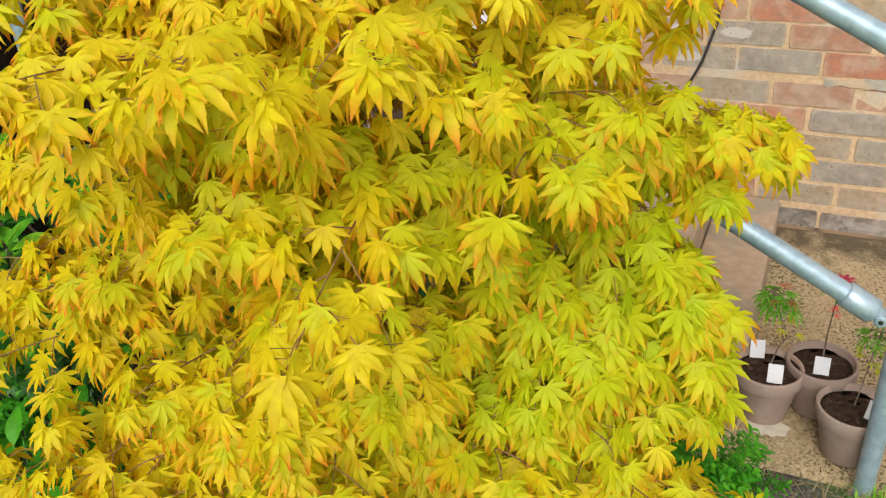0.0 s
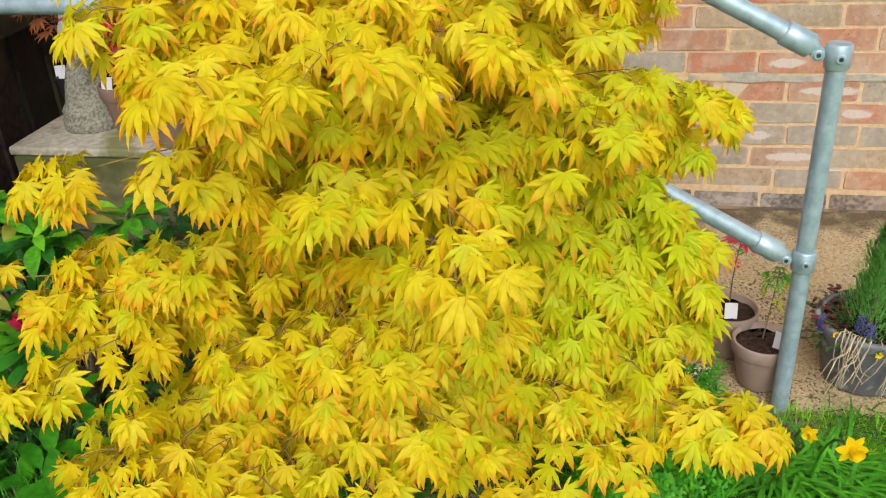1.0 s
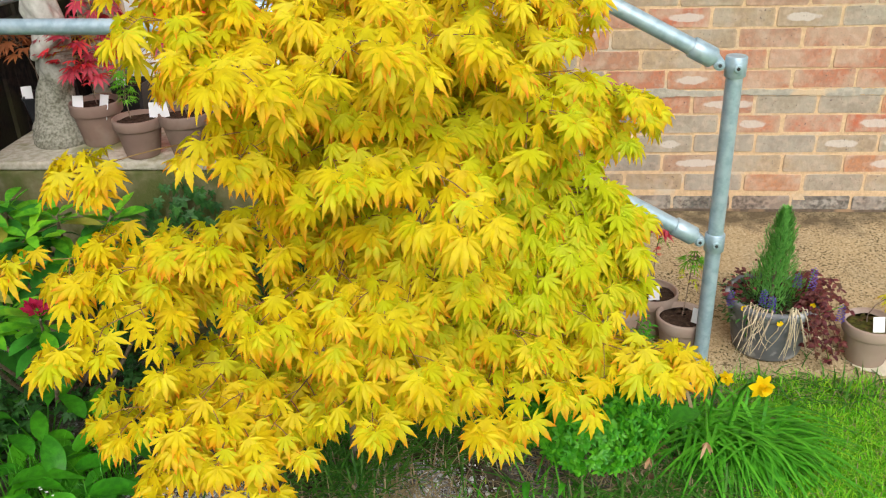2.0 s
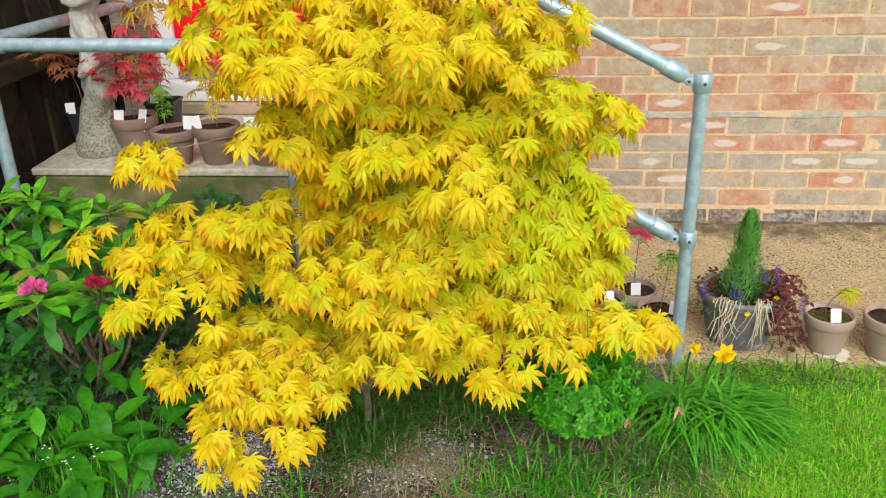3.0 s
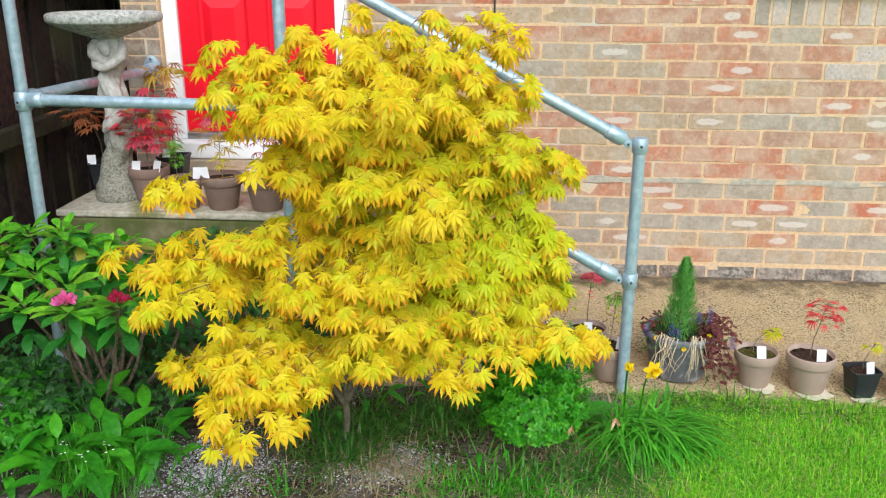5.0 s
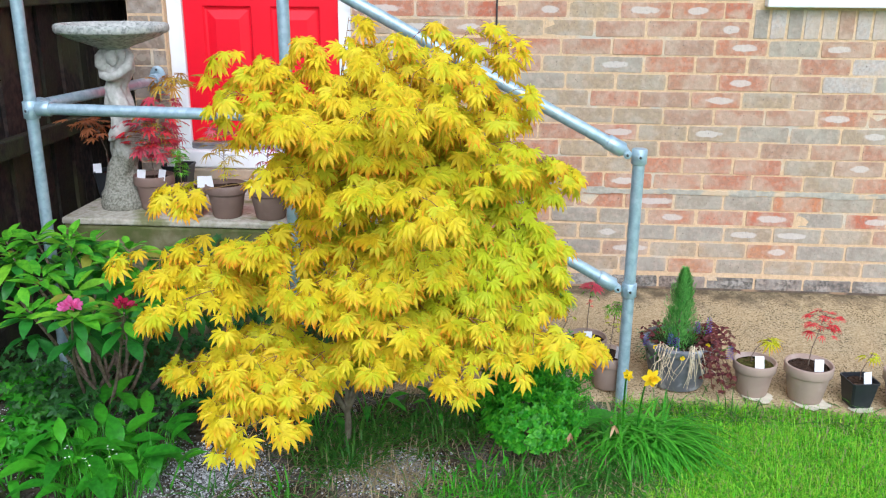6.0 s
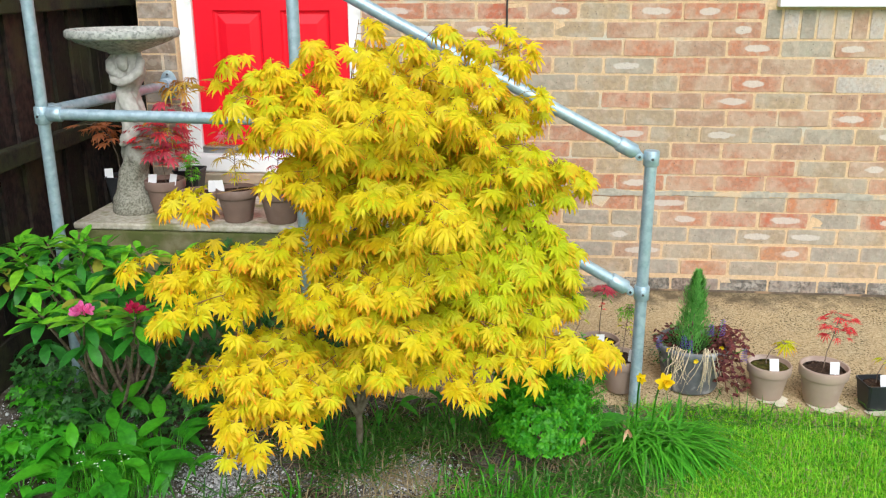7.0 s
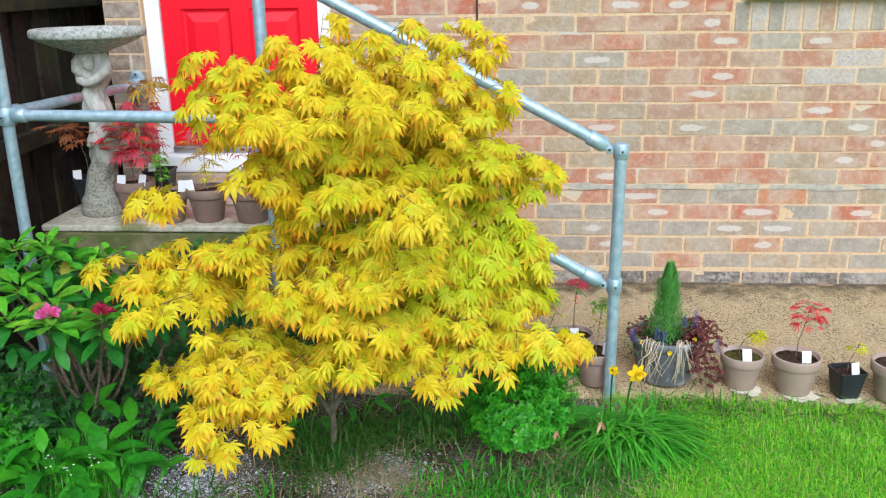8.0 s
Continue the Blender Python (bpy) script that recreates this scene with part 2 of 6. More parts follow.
M_TWIG = surf("maple_twig", (0.24, 0.13, 0.05), (0.34, 0.22, 0.07), 40, (0.20, 0.06, 0.035), 14, 0.52, 0.64, 0.6, 0.2)
M_STEM = surf("brown_stem", (0.16, 0.11, 0.08), (0.27, 0.20, 0.15), 70, rough=0.85, bump=0.5, vary=0.2)
M_DRY = surf("dry_straw", (0.50, 0.40, 0.27), (0.60, 0.50, 0.36), 60, rough=0.85, bump=0.2, vary=0.25)
TIP = (0.85, 0.26, 0.01)
M_GOLD = leaf_mat("gold_leaf", [(0.82, 0.61, 0.006), (0.82, 0.67, 0.009), (0.84, 0.73, 0.016), (0.80, 0.71, 0.012)], TIP, share=0.46)
M_YELLOW = leaf_mat("yellow_leaf", [(0.69, 0.68, 0.008), (0.75, 0.72, 0.014), (0.63, 0.665, 0.010)], TIP, share=0.46)
M_LIMELEAF = leaf_mat("lime_leaf", [(0.62, 0.68, 0.008), (0.70, 0.72, 0.010), (0.52, 0.64, 0.010)], (0.80, 0.50, 0.01), share=0.46)
M_RHODO = leaf_mat("glossy_evergreen_leaf", [(0.05, 0.26, 0.012), (0.08, 0.37, 0.016), (0.15, 0.50, 0.02), (0.06, 0.30, 0.014), (0.26, 0.58, 0.025)], rough=0.42, share=0.25, spec=0.3)
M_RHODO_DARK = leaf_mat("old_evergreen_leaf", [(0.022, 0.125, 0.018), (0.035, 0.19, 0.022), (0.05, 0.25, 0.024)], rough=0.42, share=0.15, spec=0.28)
M_RHODO_OLD = leaf_mat("yellowing_leaf", [(0.32, 0.30, 0.03), (0.25, 0.27, 0.04)], rough=0.45, share=0.15)
M_IVY = leaf_mat("dark_ivy_leaf", [(0.018, 0.070, 0.018), (0.032, 0.115, 0.026), (0.065, 0.20, 0.032)], rough=0.4, share=0.12)
M_WEED = leaf_mat("weed_leaf", [(0.025, 0.17, 0.010), (0.045, 0.28, 0.012), (0.11, 0.46, 0.016), (0.035, 0.22, 0.012), (0.08, 0.38, 0.014)], rough=0.42, share=0.25)
M_BOX = leaf_mat("boxwood_leaf", [(0.035, 0.25, 0.010), (0.07, 0.36, 0.012), (0.16, 0.54, 0.018), (0.05, 0.30, 0.012)], rough=0.4, share=0.25)
M_GRASS = leaf_mat("grass_blade", [(0.08, 0.42, 0.008), (0.14, 0.55, 0.010), (0.25, 0.66, 0.016), (0.46, 0.64, 0.05)], rough=0.55, share=0.3)
M_DAFF = leaf_mat("strap_leaf", [(0.04, 0.24, 0.012), (0.08, 0.36, 0.018), (0.13, 0.46, 0.025)], rough=0.4, share=0.25)
M_TUFT = leaf_mat("tuft_blade", [(0.028, 0.13, 0.012), (0.05, 0.20, 0.018), (0.11, 0.27, 0.035)], rough=0.5, share=0.25)
M_STRAW_BLADE = leaf_mat("dead_grass", [(0.32, 0.25, 0.13), (0.44, 0.36, 0.21), (0.24, 0.19, 0.11)], rough=0.8, share=0.15)
M_PETAL_Y = leaf_mat("yellow_petal", [(0.90, 0.66, 0.004), (0.92, 0.58, 0.004)], rough=0.5, share=0.3)
M_PINK = leaf_mat("pink_petal", [(0.82, 0.12, 0.42), (0.86, 0.26, 0.58), (0.74, 0.05, 0.24)], rough=0.5, share=0.3)
M_CRIMSON = leaf_mat("crimson_petal", [(0.50, 0.015, 0.08), (0.62, 0.03, 0.12)], rough=0.5, share=0.25)
M_BLUE = leaf_mat("violet_petal", [(0.16, 0.11, 0.50), (0.10, 0.07, 0.36)], rough=0.5, share=0.2)
M_PURPLE = leaf_mat("maroon_leaf", [(0.07, 0.012, 0.02), (0.13, 0.022, 0.032), (0.22, 0.05, 0.05), (0.10, 0.05, 0.02)], rough=0.4, share=0.2)
M_CONIFER = leaf_mat("conifer_spray", [(0.10, 0.33, 0.06), (0.17, 0.46, 0.09), (0.26, 0.56, 0.13)], rough=0.6, share=0.3)
M_REDLEAF = leaf_mat("red_leaf", [(0.80, 0.04, 0.05), (0.86, 0.08, 0.09), (0.68, 0.03, 0.05)], rough=0.5, share=0.35)
M_DARKRED = leaf_mat("dark_red_leaf", [(0.52, 0.05, 0.09), (0.66, 0.09, 0.13), (0.40, 0.03, 0.06)], rough=0.5, share=0.3)
M_ORANGE = leaf_mat("orange_leaf", [(0.55, 0.20, 0.07), (0.42, 0.15, 0.06)], rough=0.6, share=0.3)
M_WITHERED = leaf_mat("withered_petal", [(0.55, 0.34, 0.20), (0.66, 0.45, 0.28), (0.48, 0.27, 0.15)], rough=0.7, share=0.3)
M_OLIVE = leaf_mat("olive_leaf", [(0.45, 0.33, 0.03), (0.55, 0.42, 0.04), (0.55, 0.25, 0.05)], rough=0.5, share=0.3)
M_FRESH = leaf_mat("fresh_green_leaf", [(0.12, 0.42, 0.02), (0.20, 0.55, 0.03)], rough=0.5, share=0.35)
M_PINKLEAF = leaf_mat("pink_leaf", [(0.75, 0.20, 0.22), (0.66, 0.14, 0.2)], rough=0.5, share=0.35)


def pavement_mat():
    m, n, l, p = nodes_of("aggregate_concrete")
    g = n.new("ShaderNodeNewGeometry").outputs["Position"]
    f, _ = noise_at(n, l, g, 9, 6, 0.38, 0.62)
    col = mixed(n, l, f, (0.42, 0.31, 0.168), (0.35, 0.255, 0.136))
    f2, _ = noise_at(n, l, g, 5, 6, 0.5, 0.66)
    col = mixed(n, l, f2, col, (0.33, 0.265, 0.165))
    v = n.new("ShaderNodeTexVoronoi")
    v.inputs["Scale"].default_value = 170
    l.new(g, v.inputs["Vector"])
    grit = ramp(n, l, v.outputs["Color"], ((0.0, (0.13, 0.10, 0.055)), (0.3, (0.37, 0.275, 0.155)), (0.7, (0.52, 0.40, 0.24)), (1.0, (0.64, 0.54, 0.38))))
    col = mixed(n, l, 0.6, col, grit)
    f4, _ = noise_at(n, l, g, 115, 2, 0.555, 0.615)
    f5, _ = noise_at(n, l, g, 6, 4, 0.36, 0.56)
    sp = n.new("ShaderNodeMath")
    sp.operation = "MULTIPLY"
    l.new(f4, sp.inputs[0]), l.new(f5, sp.inputs[1])
    col = mixed(n, l, sp.outputs[0], col, (0.11, 0.085, 0.04))
    # a ragged band of silt and leaf mould where the path meets the wall
    xyz = n.new("ShaderNodeSeparateXYZ")
    l.new(g, xyz.inputs[0])
    _, raw = noise_at(n, l, g, 14, 5)
    silt = n.new("ShaderNodeMapRange")
    silt.inputs["From Min"].default_value, silt.inputs["From Max"].default_value = 3.03, 3.17
    l.new(math_of(n, l, "MULTIPLY_ADD", raw, 0.45, xyz.outputs["Y"]), silt.inputs["Value"])
    col = mixed(n, l, math_of(n, l, "MULTIPLY", silt.outputs[0], 0.85), col, (0.085, 0.065, 0.04))
    l.new(col, p.inputs["Base Color"])
    p.inputs["Roughness"].default_value = 0.95
    p.inputs["Specular IOR Level"].default_value = 0.15
    bumped(n, l, p, v.outputs["Distance"], 0.5, 0.004)
    return m


def ground_mat():
    """Bare gritty soil of the bed, and turf beyond it."""
    m, n, l, p = nodes_of("garden_soil")
    g = n.new("ShaderNodeNewGeometry").outputs["Position"]
    f, _ = noise_at(n, l, g, 45, 6)
    col = mixed(n, l, f, (0.040, 0.031, 0.023), (0.105, 0.083, 0.064))
    v = n.new("ShaderNodeTexVoronoi")
    v.inputs["Scale"].default_value = 190
    l.new(g, v.inputs["Vector"])
    grit = ramp(n, l, v.outputs["Color"], ((0.0, (0.05, 0.04, 0.032)), (0.5, (0.13, 0.115, 0.10)), (1.0, (0.28, 0.27, 0.27))))
    f2, _ = noise_at(n, l, g, 4.5, 4, 0.46, 0.58)
    col = mixed(n, l, f2, col, grit)
    f3, _ = noise_at(n, l, g, 7, 5, 0.54, 0.64)
    col = mixed(n, l, f3, col, (0.075, 0.095, 0.03))
    # turf: everywhere but in the bed
    xyz = n.new("ShaderNodeSeparateXYZ")
    l.new(g, xyz.inputs[0])
    wob = n.new("ShaderNodeMath")
    wob.operation, wob.inputs[1].default_value = "MULTIPLY_ADD", 0.5
    _, raw = noise_at(n, l, g, 4, 3)
    l.new(raw, wob.inputs[0]), l.new(xyz.outputs["X"], wob.inputs[2])
    edge = n.new("ShaderNodeMapRange")
    edge.inputs["From Min"].default_value, edge.inputs["From Max"].default_value = 0.45, 0.75
    l.new(wob.outputs[0], edge.inputs["Value"])
    near = n.new("ShaderNodeMapRange")
    near.inputs["From Min"].default_value, near.inputs["From Max"].default_value = 1.15, 0.85
    l.new(math_of(n, l, "MULTIPLY_ADD", raw, 0.4, xyz.outputs["Y"]), near.inputs["Value"])
    west = math_of(n, l, "LESS_THAN", xyz.outputs["X"], -2.2)
    edge_all = math_of(n, l, "MAXIMUM", math_of(n, l, "MAXIMUM", edge.outputs[0], near.outputs[0]), west)
    f6, _ = noise_at(n, l, g, 60, 4)
    turf = mixed(n, l, f6, (0.075, 0.24, 0.012), (0.15, 0.36, 0.025))
    col = mixed(n, l, edge_all, col, turf)
    l.new(col, p.inputs["Base Color"])
    p.inputs["Roughness"].default_value = 0.95
    p.inputs["Specular IOR Level"].default_value = 0.15
    _, h = noise_at(n, l, g, 60, 6)
    bumped(n, l, p, h, 0.8, 0.008)
    return m


M_PAVE = pavement_mat()
M_GROUND = ground_mat()


# ---- building helpers ----
rng = random.Random(7)
UP = Vector((0, 0, 1))


class Shape:
    """Vertices and faces that become one mesh; tip: one number a vertex."""

    def __init__(self):
        self.v, self.f, self.t = [], [], []

    def add(self, verts, faces, tips=None):
        k = len(self.v)
        self.v += [tuple(p) for p in verts]
        self.f += [tuple(i + k for i in q) for q in faces]
        self.t += list(tips) if tips else [0.0] * len(verts)

    def box(self, x0, x1, y0, y1, z0, z1):
        v = [(x, y, z) for z in (z0, z1) for y in (y0, y1) for x in (x0, x1)]
        self.add(v, [(0, 2, 3, 1), (4, 5, 7, 6), (0, 1, 5, 4), (2, 6, 7, 3), (0, 4, 6, 2), (1, 3, 7, 5)])

    def tube(self, points, radii, sides=8, cap=True):
        """A round bar along the points."""
        pts = [Vector(p) for p in points]
        rad = radii if isinstance(radii, (list, tuple)) else [radii] * len(pts)
        verts, faces = [], []
        side = None
        for i, p in enumerate(pts):
            d = (pts[min(i + 1, len(pts) - 1)] - pts[max(i - 1, 0)]).normalized()
            if side is None:
                side = d.orthogonal().normalized()
            side = (side - d * side.dot(d)).normalized()
            up = d.cross(side)
            for s in range(sides):
                a = 2 * math.pi * s / sides
                verts.append(p + (side * math.cos(a) + up * math.sin(a)) * rad[i])
        for i in range(len(pts) - 1):
            for s in range(sides):
                a, b = i * sides + s, i * sides + (s + 1) % sides
                faces.append((a, b, b + sides, a + sides))
        if cap:
            n = len(verts)
            verts += verts[:sides] + verts[n - sides:n]
            faces += [tuple(range(n, n + sides))[::-1], tuple(range(n + sides, n + 2 * sides))]
        self.add(verts, faces)

    def lathe(self, profile, sides=28, centre=(0, 0, 0), wave=None):
        """A turned form: pairs of radius and height."""
        verts, faces = [], []
        for i, (r, z) in enumerate(profile):
            for s in range(sides):
                a = 2 * math.pi * s / sides
                q = r * (wave(a, z) if wave else 1)
                verts.append((centre[0] + q * math.cos(a), centre[1] + q * math.sin(a), centre[2] + z))
        for i in range(len(profile) - 1):
            for s in range(sides):
                a, b = i * sides + s, i * sides + (s + 1) % sides
                faces.append((a, b, b + sides, a + sides))
        if profile[0][0] > 1e-4:
            faces.append(tuple(range(sides))[::-1])
        if profile[-1][0] > 1e-4:
            faces.append(tuple(range((len(profile) - 1) * sides, len(profile) * sides)))
        self.add(verts, faces)

    def mesh(self, name, material, smooth=False):
        me = bpy.data.meshes.new(name)
        me.from_pydata(self.v, [], self.f)
        me.materials.append(material)
        if any(self.t):
            me.attributes.new("tip", "FLOAT", "POINT").data.foreach_set("value", self.t)
        if smooth:
            me.polygons.foreach_set("use_smooth", [True] * len(me.polygons))
        me.update()
        return me


def soften(ob, width=0.004, segments=2):
    b = ob.modifiers.new("rounded_edges", "BEVEL")
    b.width, b.segments, b.limit_method, b.angle_limit = width, segments, "ANGLE", radians(40)
    return ob


def thing(name, label, category, at=(0, 0, 0), group="", kind=""):
    ob = new(name)
    ob.location = at
    ob.empty_display_size = 0.05
    return tagged(ob, label, category, group, kind)


def part(name, shape, material, parent=None, label="", smooth=False):
    ob = new(name, shape.mesh(name, material, smooth))
    if parent is not None:
        ob.parent = parent
    return tagged(ob, label)


def rnd(a, b):
    return rng.uniform(a, b)


def curve_points(a, b, bow, steps=6):
    """Points from a to b with the middle pushed by the vector bow."""
    a, b, bow = Vector(a), Vector(b), Vector(bow)
    return [a.lerp(b, i / steps) + bow * (4 * (i / steps) * (1 - i / steps)) for i in range(steps + 1)]


def basis(d, n):
    """Axes of a leaf that points along d with its face towards n."""
    y = Vector(d).normalized()
    z = Vector(n) - y * Vector(n).dot(y)
    z = z.normalized() if z.length > 1e-4 else y.orthogonal().normalized()
    return Matrix((y.cross(z), y, z)).transposed()


def leaf_blade(shape, base, d, n, length, width, droop=0.2, segs=4, wide_at=0.5, fold=0.15, tip=0.0):
    """A pointed leaf with a folded midrib that droops towards its end."""
    m, base = basis(d, n), Vector(base)
    verts, faces, tips = [], [], []
    for i in range(segs + 1):
        u = i / segs
        w = width * 0.5 * (math.sin(math.pi * u ** (math.log(0.5) / math.log(wide_at))) ** 0.8 if 0 < u < 1 else 0.04)
        y, z = length * u * (1 - 0.25 * droop * u), -length * droop * u * u
        for s in (-1, 0, 1):
            verts.append(base + m @ Vector((s * w, y, z + abs(s) * w * fold)))
            tips.append(tip * u)
    for i in range(segs):
        k = 3 * i
        faces += [(k, k + 1, k + 4, k + 3), (k + 1, k + 2, k + 5, k + 4)]
    shape.add(verts, faces, tips)


def strap(shape, base, d, length, width, droop=0.5, segs=5):
    """A grass blade that rises along d and bends over."""
    base, d = Vector(base), Vector(d).normalized()
    side = d.cross(UP)
    side = side.normalized() if side.length > 0.01 else Vector((1, 0, 0))
    flat = Vector((d.x, d.y, 0))
    flat = flat.normalized() if flat.length > 0.01 else Vector((rnd(-1, 1), rnd(-1, 1), 0)).normalized()
    verts, faces = [], []
    for i in range(segs + 1):
        u = i / segs
        p = base + d * length * u + (flat * 0.55 - UP) * (droop * length * u * u)
        w = width * 0.5 * (1 - u ** 3) + 0.0002
        verts += [p - side * w, p + side * w]
    for i in range(segs):
        faces.append((2 * i, 2 * i + 1, 2 * i + 3, 2 * i + 2))
    shape.add(verts, faces)


def palmate(lobes, width, deep, droop, teeth=False):
    """A maple leaf: pairs of angle and length of the lobes, from the outermost to the middle one. Its base is the origin and its middle lobe runs along y."""
    full = [(-a, s) for a, s in lobes] + [(0.0, 1.0)] + [(a, s) for a, s in lobes[::-1]]
    verts, tips, faces = [(0, 0, 0)], [0.0], []

    def put(a, r, lift=0.0):
        verts.append((r * math.sin(a), r * math.cos(a), lift - droop * r * r))
        tips.append(max(0.0, (r - 0.42) / 0.58) ** 1.25)
        return len(verts) - 1

    ang = [radians(a) for a, _ in full]
    sinus = [put(ang[0] - 0.25, 0.14)]
    for i in range(len(full) - 1):
        sinus.append(put((ang[i] + ang[i + 1]) / 2, deep * min(full[i][1], full[i + 1][1]), 0.03))
    sinus.append(put(ang[-1] + 0.25, 0.14))
    # toothed lobes: each side steps in twice on its way to the point
    side = ((0.46, 0.86), (0.60, 1.0), (0.615, 0.78), (0.75, 0.70), (0.765, 0.50), (0.88, 0.30)) if teeth else ((0.56, 0.9),)
    for i, (a, (_, s)) in enumerate(zip(ang, full)):
        w = width * (0.6 + 0.4 * s)
        end = put(a, s)
        mids = [put(a, s * r) for r, _ in side]
        for sign, root in ((-1, sinus[i]), (1, sinus[i + 1])):
            last, rib = root, 0
            for (r, k), m in zip(side, mids):
                q = put(a + sign * math.atan(w * k / r), s * r, 0.045)
                faces.append((rib, last, q, m) if sign < 0 else (rib, m, q, last))
                last, rib = q, m
            faces.append((rib, last, end) if sign < 0 else (rib, end, last))
    return verts, faces, tips


def placed(shape, pattern, base, d, n, size):
    verts, faces, tips = pattern
    m, base = basis(d, n) * size, Vector(base)
    shape.add([base + m @ Vector(p) for p in verts], faces, tips)


# ---- ground and paving ----
def rise(x, y):
    """Height of the garden ground."""
    return -0.016 + 0.012 * noise.noise(Vector((x * 2.2, y * 2.2, 0))) + 0.006 * noise.noise(Vector((x * 9, y * 9, 3)))


def ground():
    s = Shape()
    xs = [-900, -60, -12, -6, -4] + [-2.6 + 0.06 * i for i in range(83)] + [4, 6, 12, 60, 900]
    ys = [-900, -60, -12, -4, -1.5] + [0.2 + 0.06 * i for i in range(31)] + [2.2, 3.4, 6, 12, 60, 900]
    for y in ys:
        for x in xs:
            near = -3 < x < 2.5 and 0 < y < 2.1
            s.v.append((x, y, (rise(x, y) if near else -0.016) - (0.06 if y > 2.1 and -2.2 < x < 5 else 0.0)))
    n = len(xs)
    s.f = [(j * n + i, j * n + i + 1, (j + 1) * n + i + 1, (j + 1) * n + i) for j in range(len(ys) - 1) for i in range(n - 1)]
    s.t = [0.0] * len(s.v)
    ob = new("ground", s.mesh("ground", M_GROUND, True))
    tagged(ob, "gritty brown garden soil running into green turf", "ground", kind="structure")


def pavement():
    """The path along the house: it rises a little towards the wall; its front edge is broken."""
    s = Shape()
    xs = [-0.95 + 0.05 * i for i in range(100)]
    ys = [0.0, 0.004, 0.03, 0.2, 0.4, 0.6, 0.8, 1.0, 1.02]
    for x in xs:
        front = 1.99 - 0.085 * max(0, x - 0.75) + 0.012 * noise.noise(Vector((x * 7, 0, 5))) + 0.006 * noise.noise(Vector((x * 25, 0, 9)))
        for u in ys:
            y = front + (2.995 - front) * u / 1.02
            z = -0.05 if u == 0 else 0.105 * max(0, (y - 2.0)) / 0.965 + 0.003 * noise.noise(Vector((x * 6, y * 6, 1)))
            s.v.append((x, y, z - (0.006 if u == 0.004 else 0)))
    n = len(ys)
    s.f = [(i * n + j, (i + 1) * n + j, (i + 1) * n + j + 1, i * n + j + 1) for i in range(len(xs) - 1) for j in range(n - 1)]
    s.t = [0.0] * len(s.v)
    ob = new("pavement", s.mesh("pavement", M_PAVE, True))
    tagged(ob, "sandy exposed-aggregate concrete path along the house", "pavement", kind="structure")


def path_z(y):
    return 0.002 + 0.105 * max(0, y - 2.0) / 0.965


ground()
pavement()

# ---- house ----
FACE, BED = 2.965, 2.9682
DOOR_L, DOOR_R, DOOR_B, DOOR_T = -1.683, -0.815, 0.645, 2.75
WIN_L, WIN_R, WIN_B, WIN_T = 1.03, 2.25, 1.47, 2.5
CORNER_L, END_R, TOP = -1.858, 3.2, 3.0


def house_wall():
    s = Shape()
    y1 = 3.22
    s.box(CORNER_L, DOOR_L, BED, y1, -0.2, TOP)
    s.box(DOOR_L, DOOR_R, BED, y1, -0.2, DOOR_B)
    s.box(DOOR_L, DOOR_R, BED, y1, DOOR_T, TOP)
    s.box(DOOR_R, WIN_L, BED, y1, -0.2, TOP)
    s.box(WIN_L, WIN_R, BED, y1, -0.2, WIN_B)
    s.box(WIN_L, WIN_R, BED, y1, WIN_T, TOP)
    s.box(WIN_R, END_R, BED, y1, -0.2, TOP)
    s.box(CORNER_L, CORNER_L + 0.22, y1, 8.0, -0.2, TOP)
    s.box(END_R - 0.22, END_R, y1, 8.0, -0.2, TOP)
    s.box(CORNER_L + 0.22, END_R - 0.22, 7.78, 8.0, -0.2, TOP)
    w = part("wall_north", s, M_MORTAR)
    tagged(w, "house wall of mixed red and buff bricks with sandy mortar", "wall", kind="structure")
    d = Shape()
    d.box(-0.9, END_R, FACE - 0.006, BED + 0.01, 0.09, 0.113)
    part("damp_course", d, M_DPC, w, "dark stained mortar fillet at the wall's foot")
    r = Shape()
    r.box(CORNER_L - 0.2, END_R + 0.2, FACE - 0.25, 8.2, TOP, TOP + 0.12)
    tagged(part("roof", r, M_SLAB), "plain flat roof slab of the house", "roof", kind="structure")
    return w


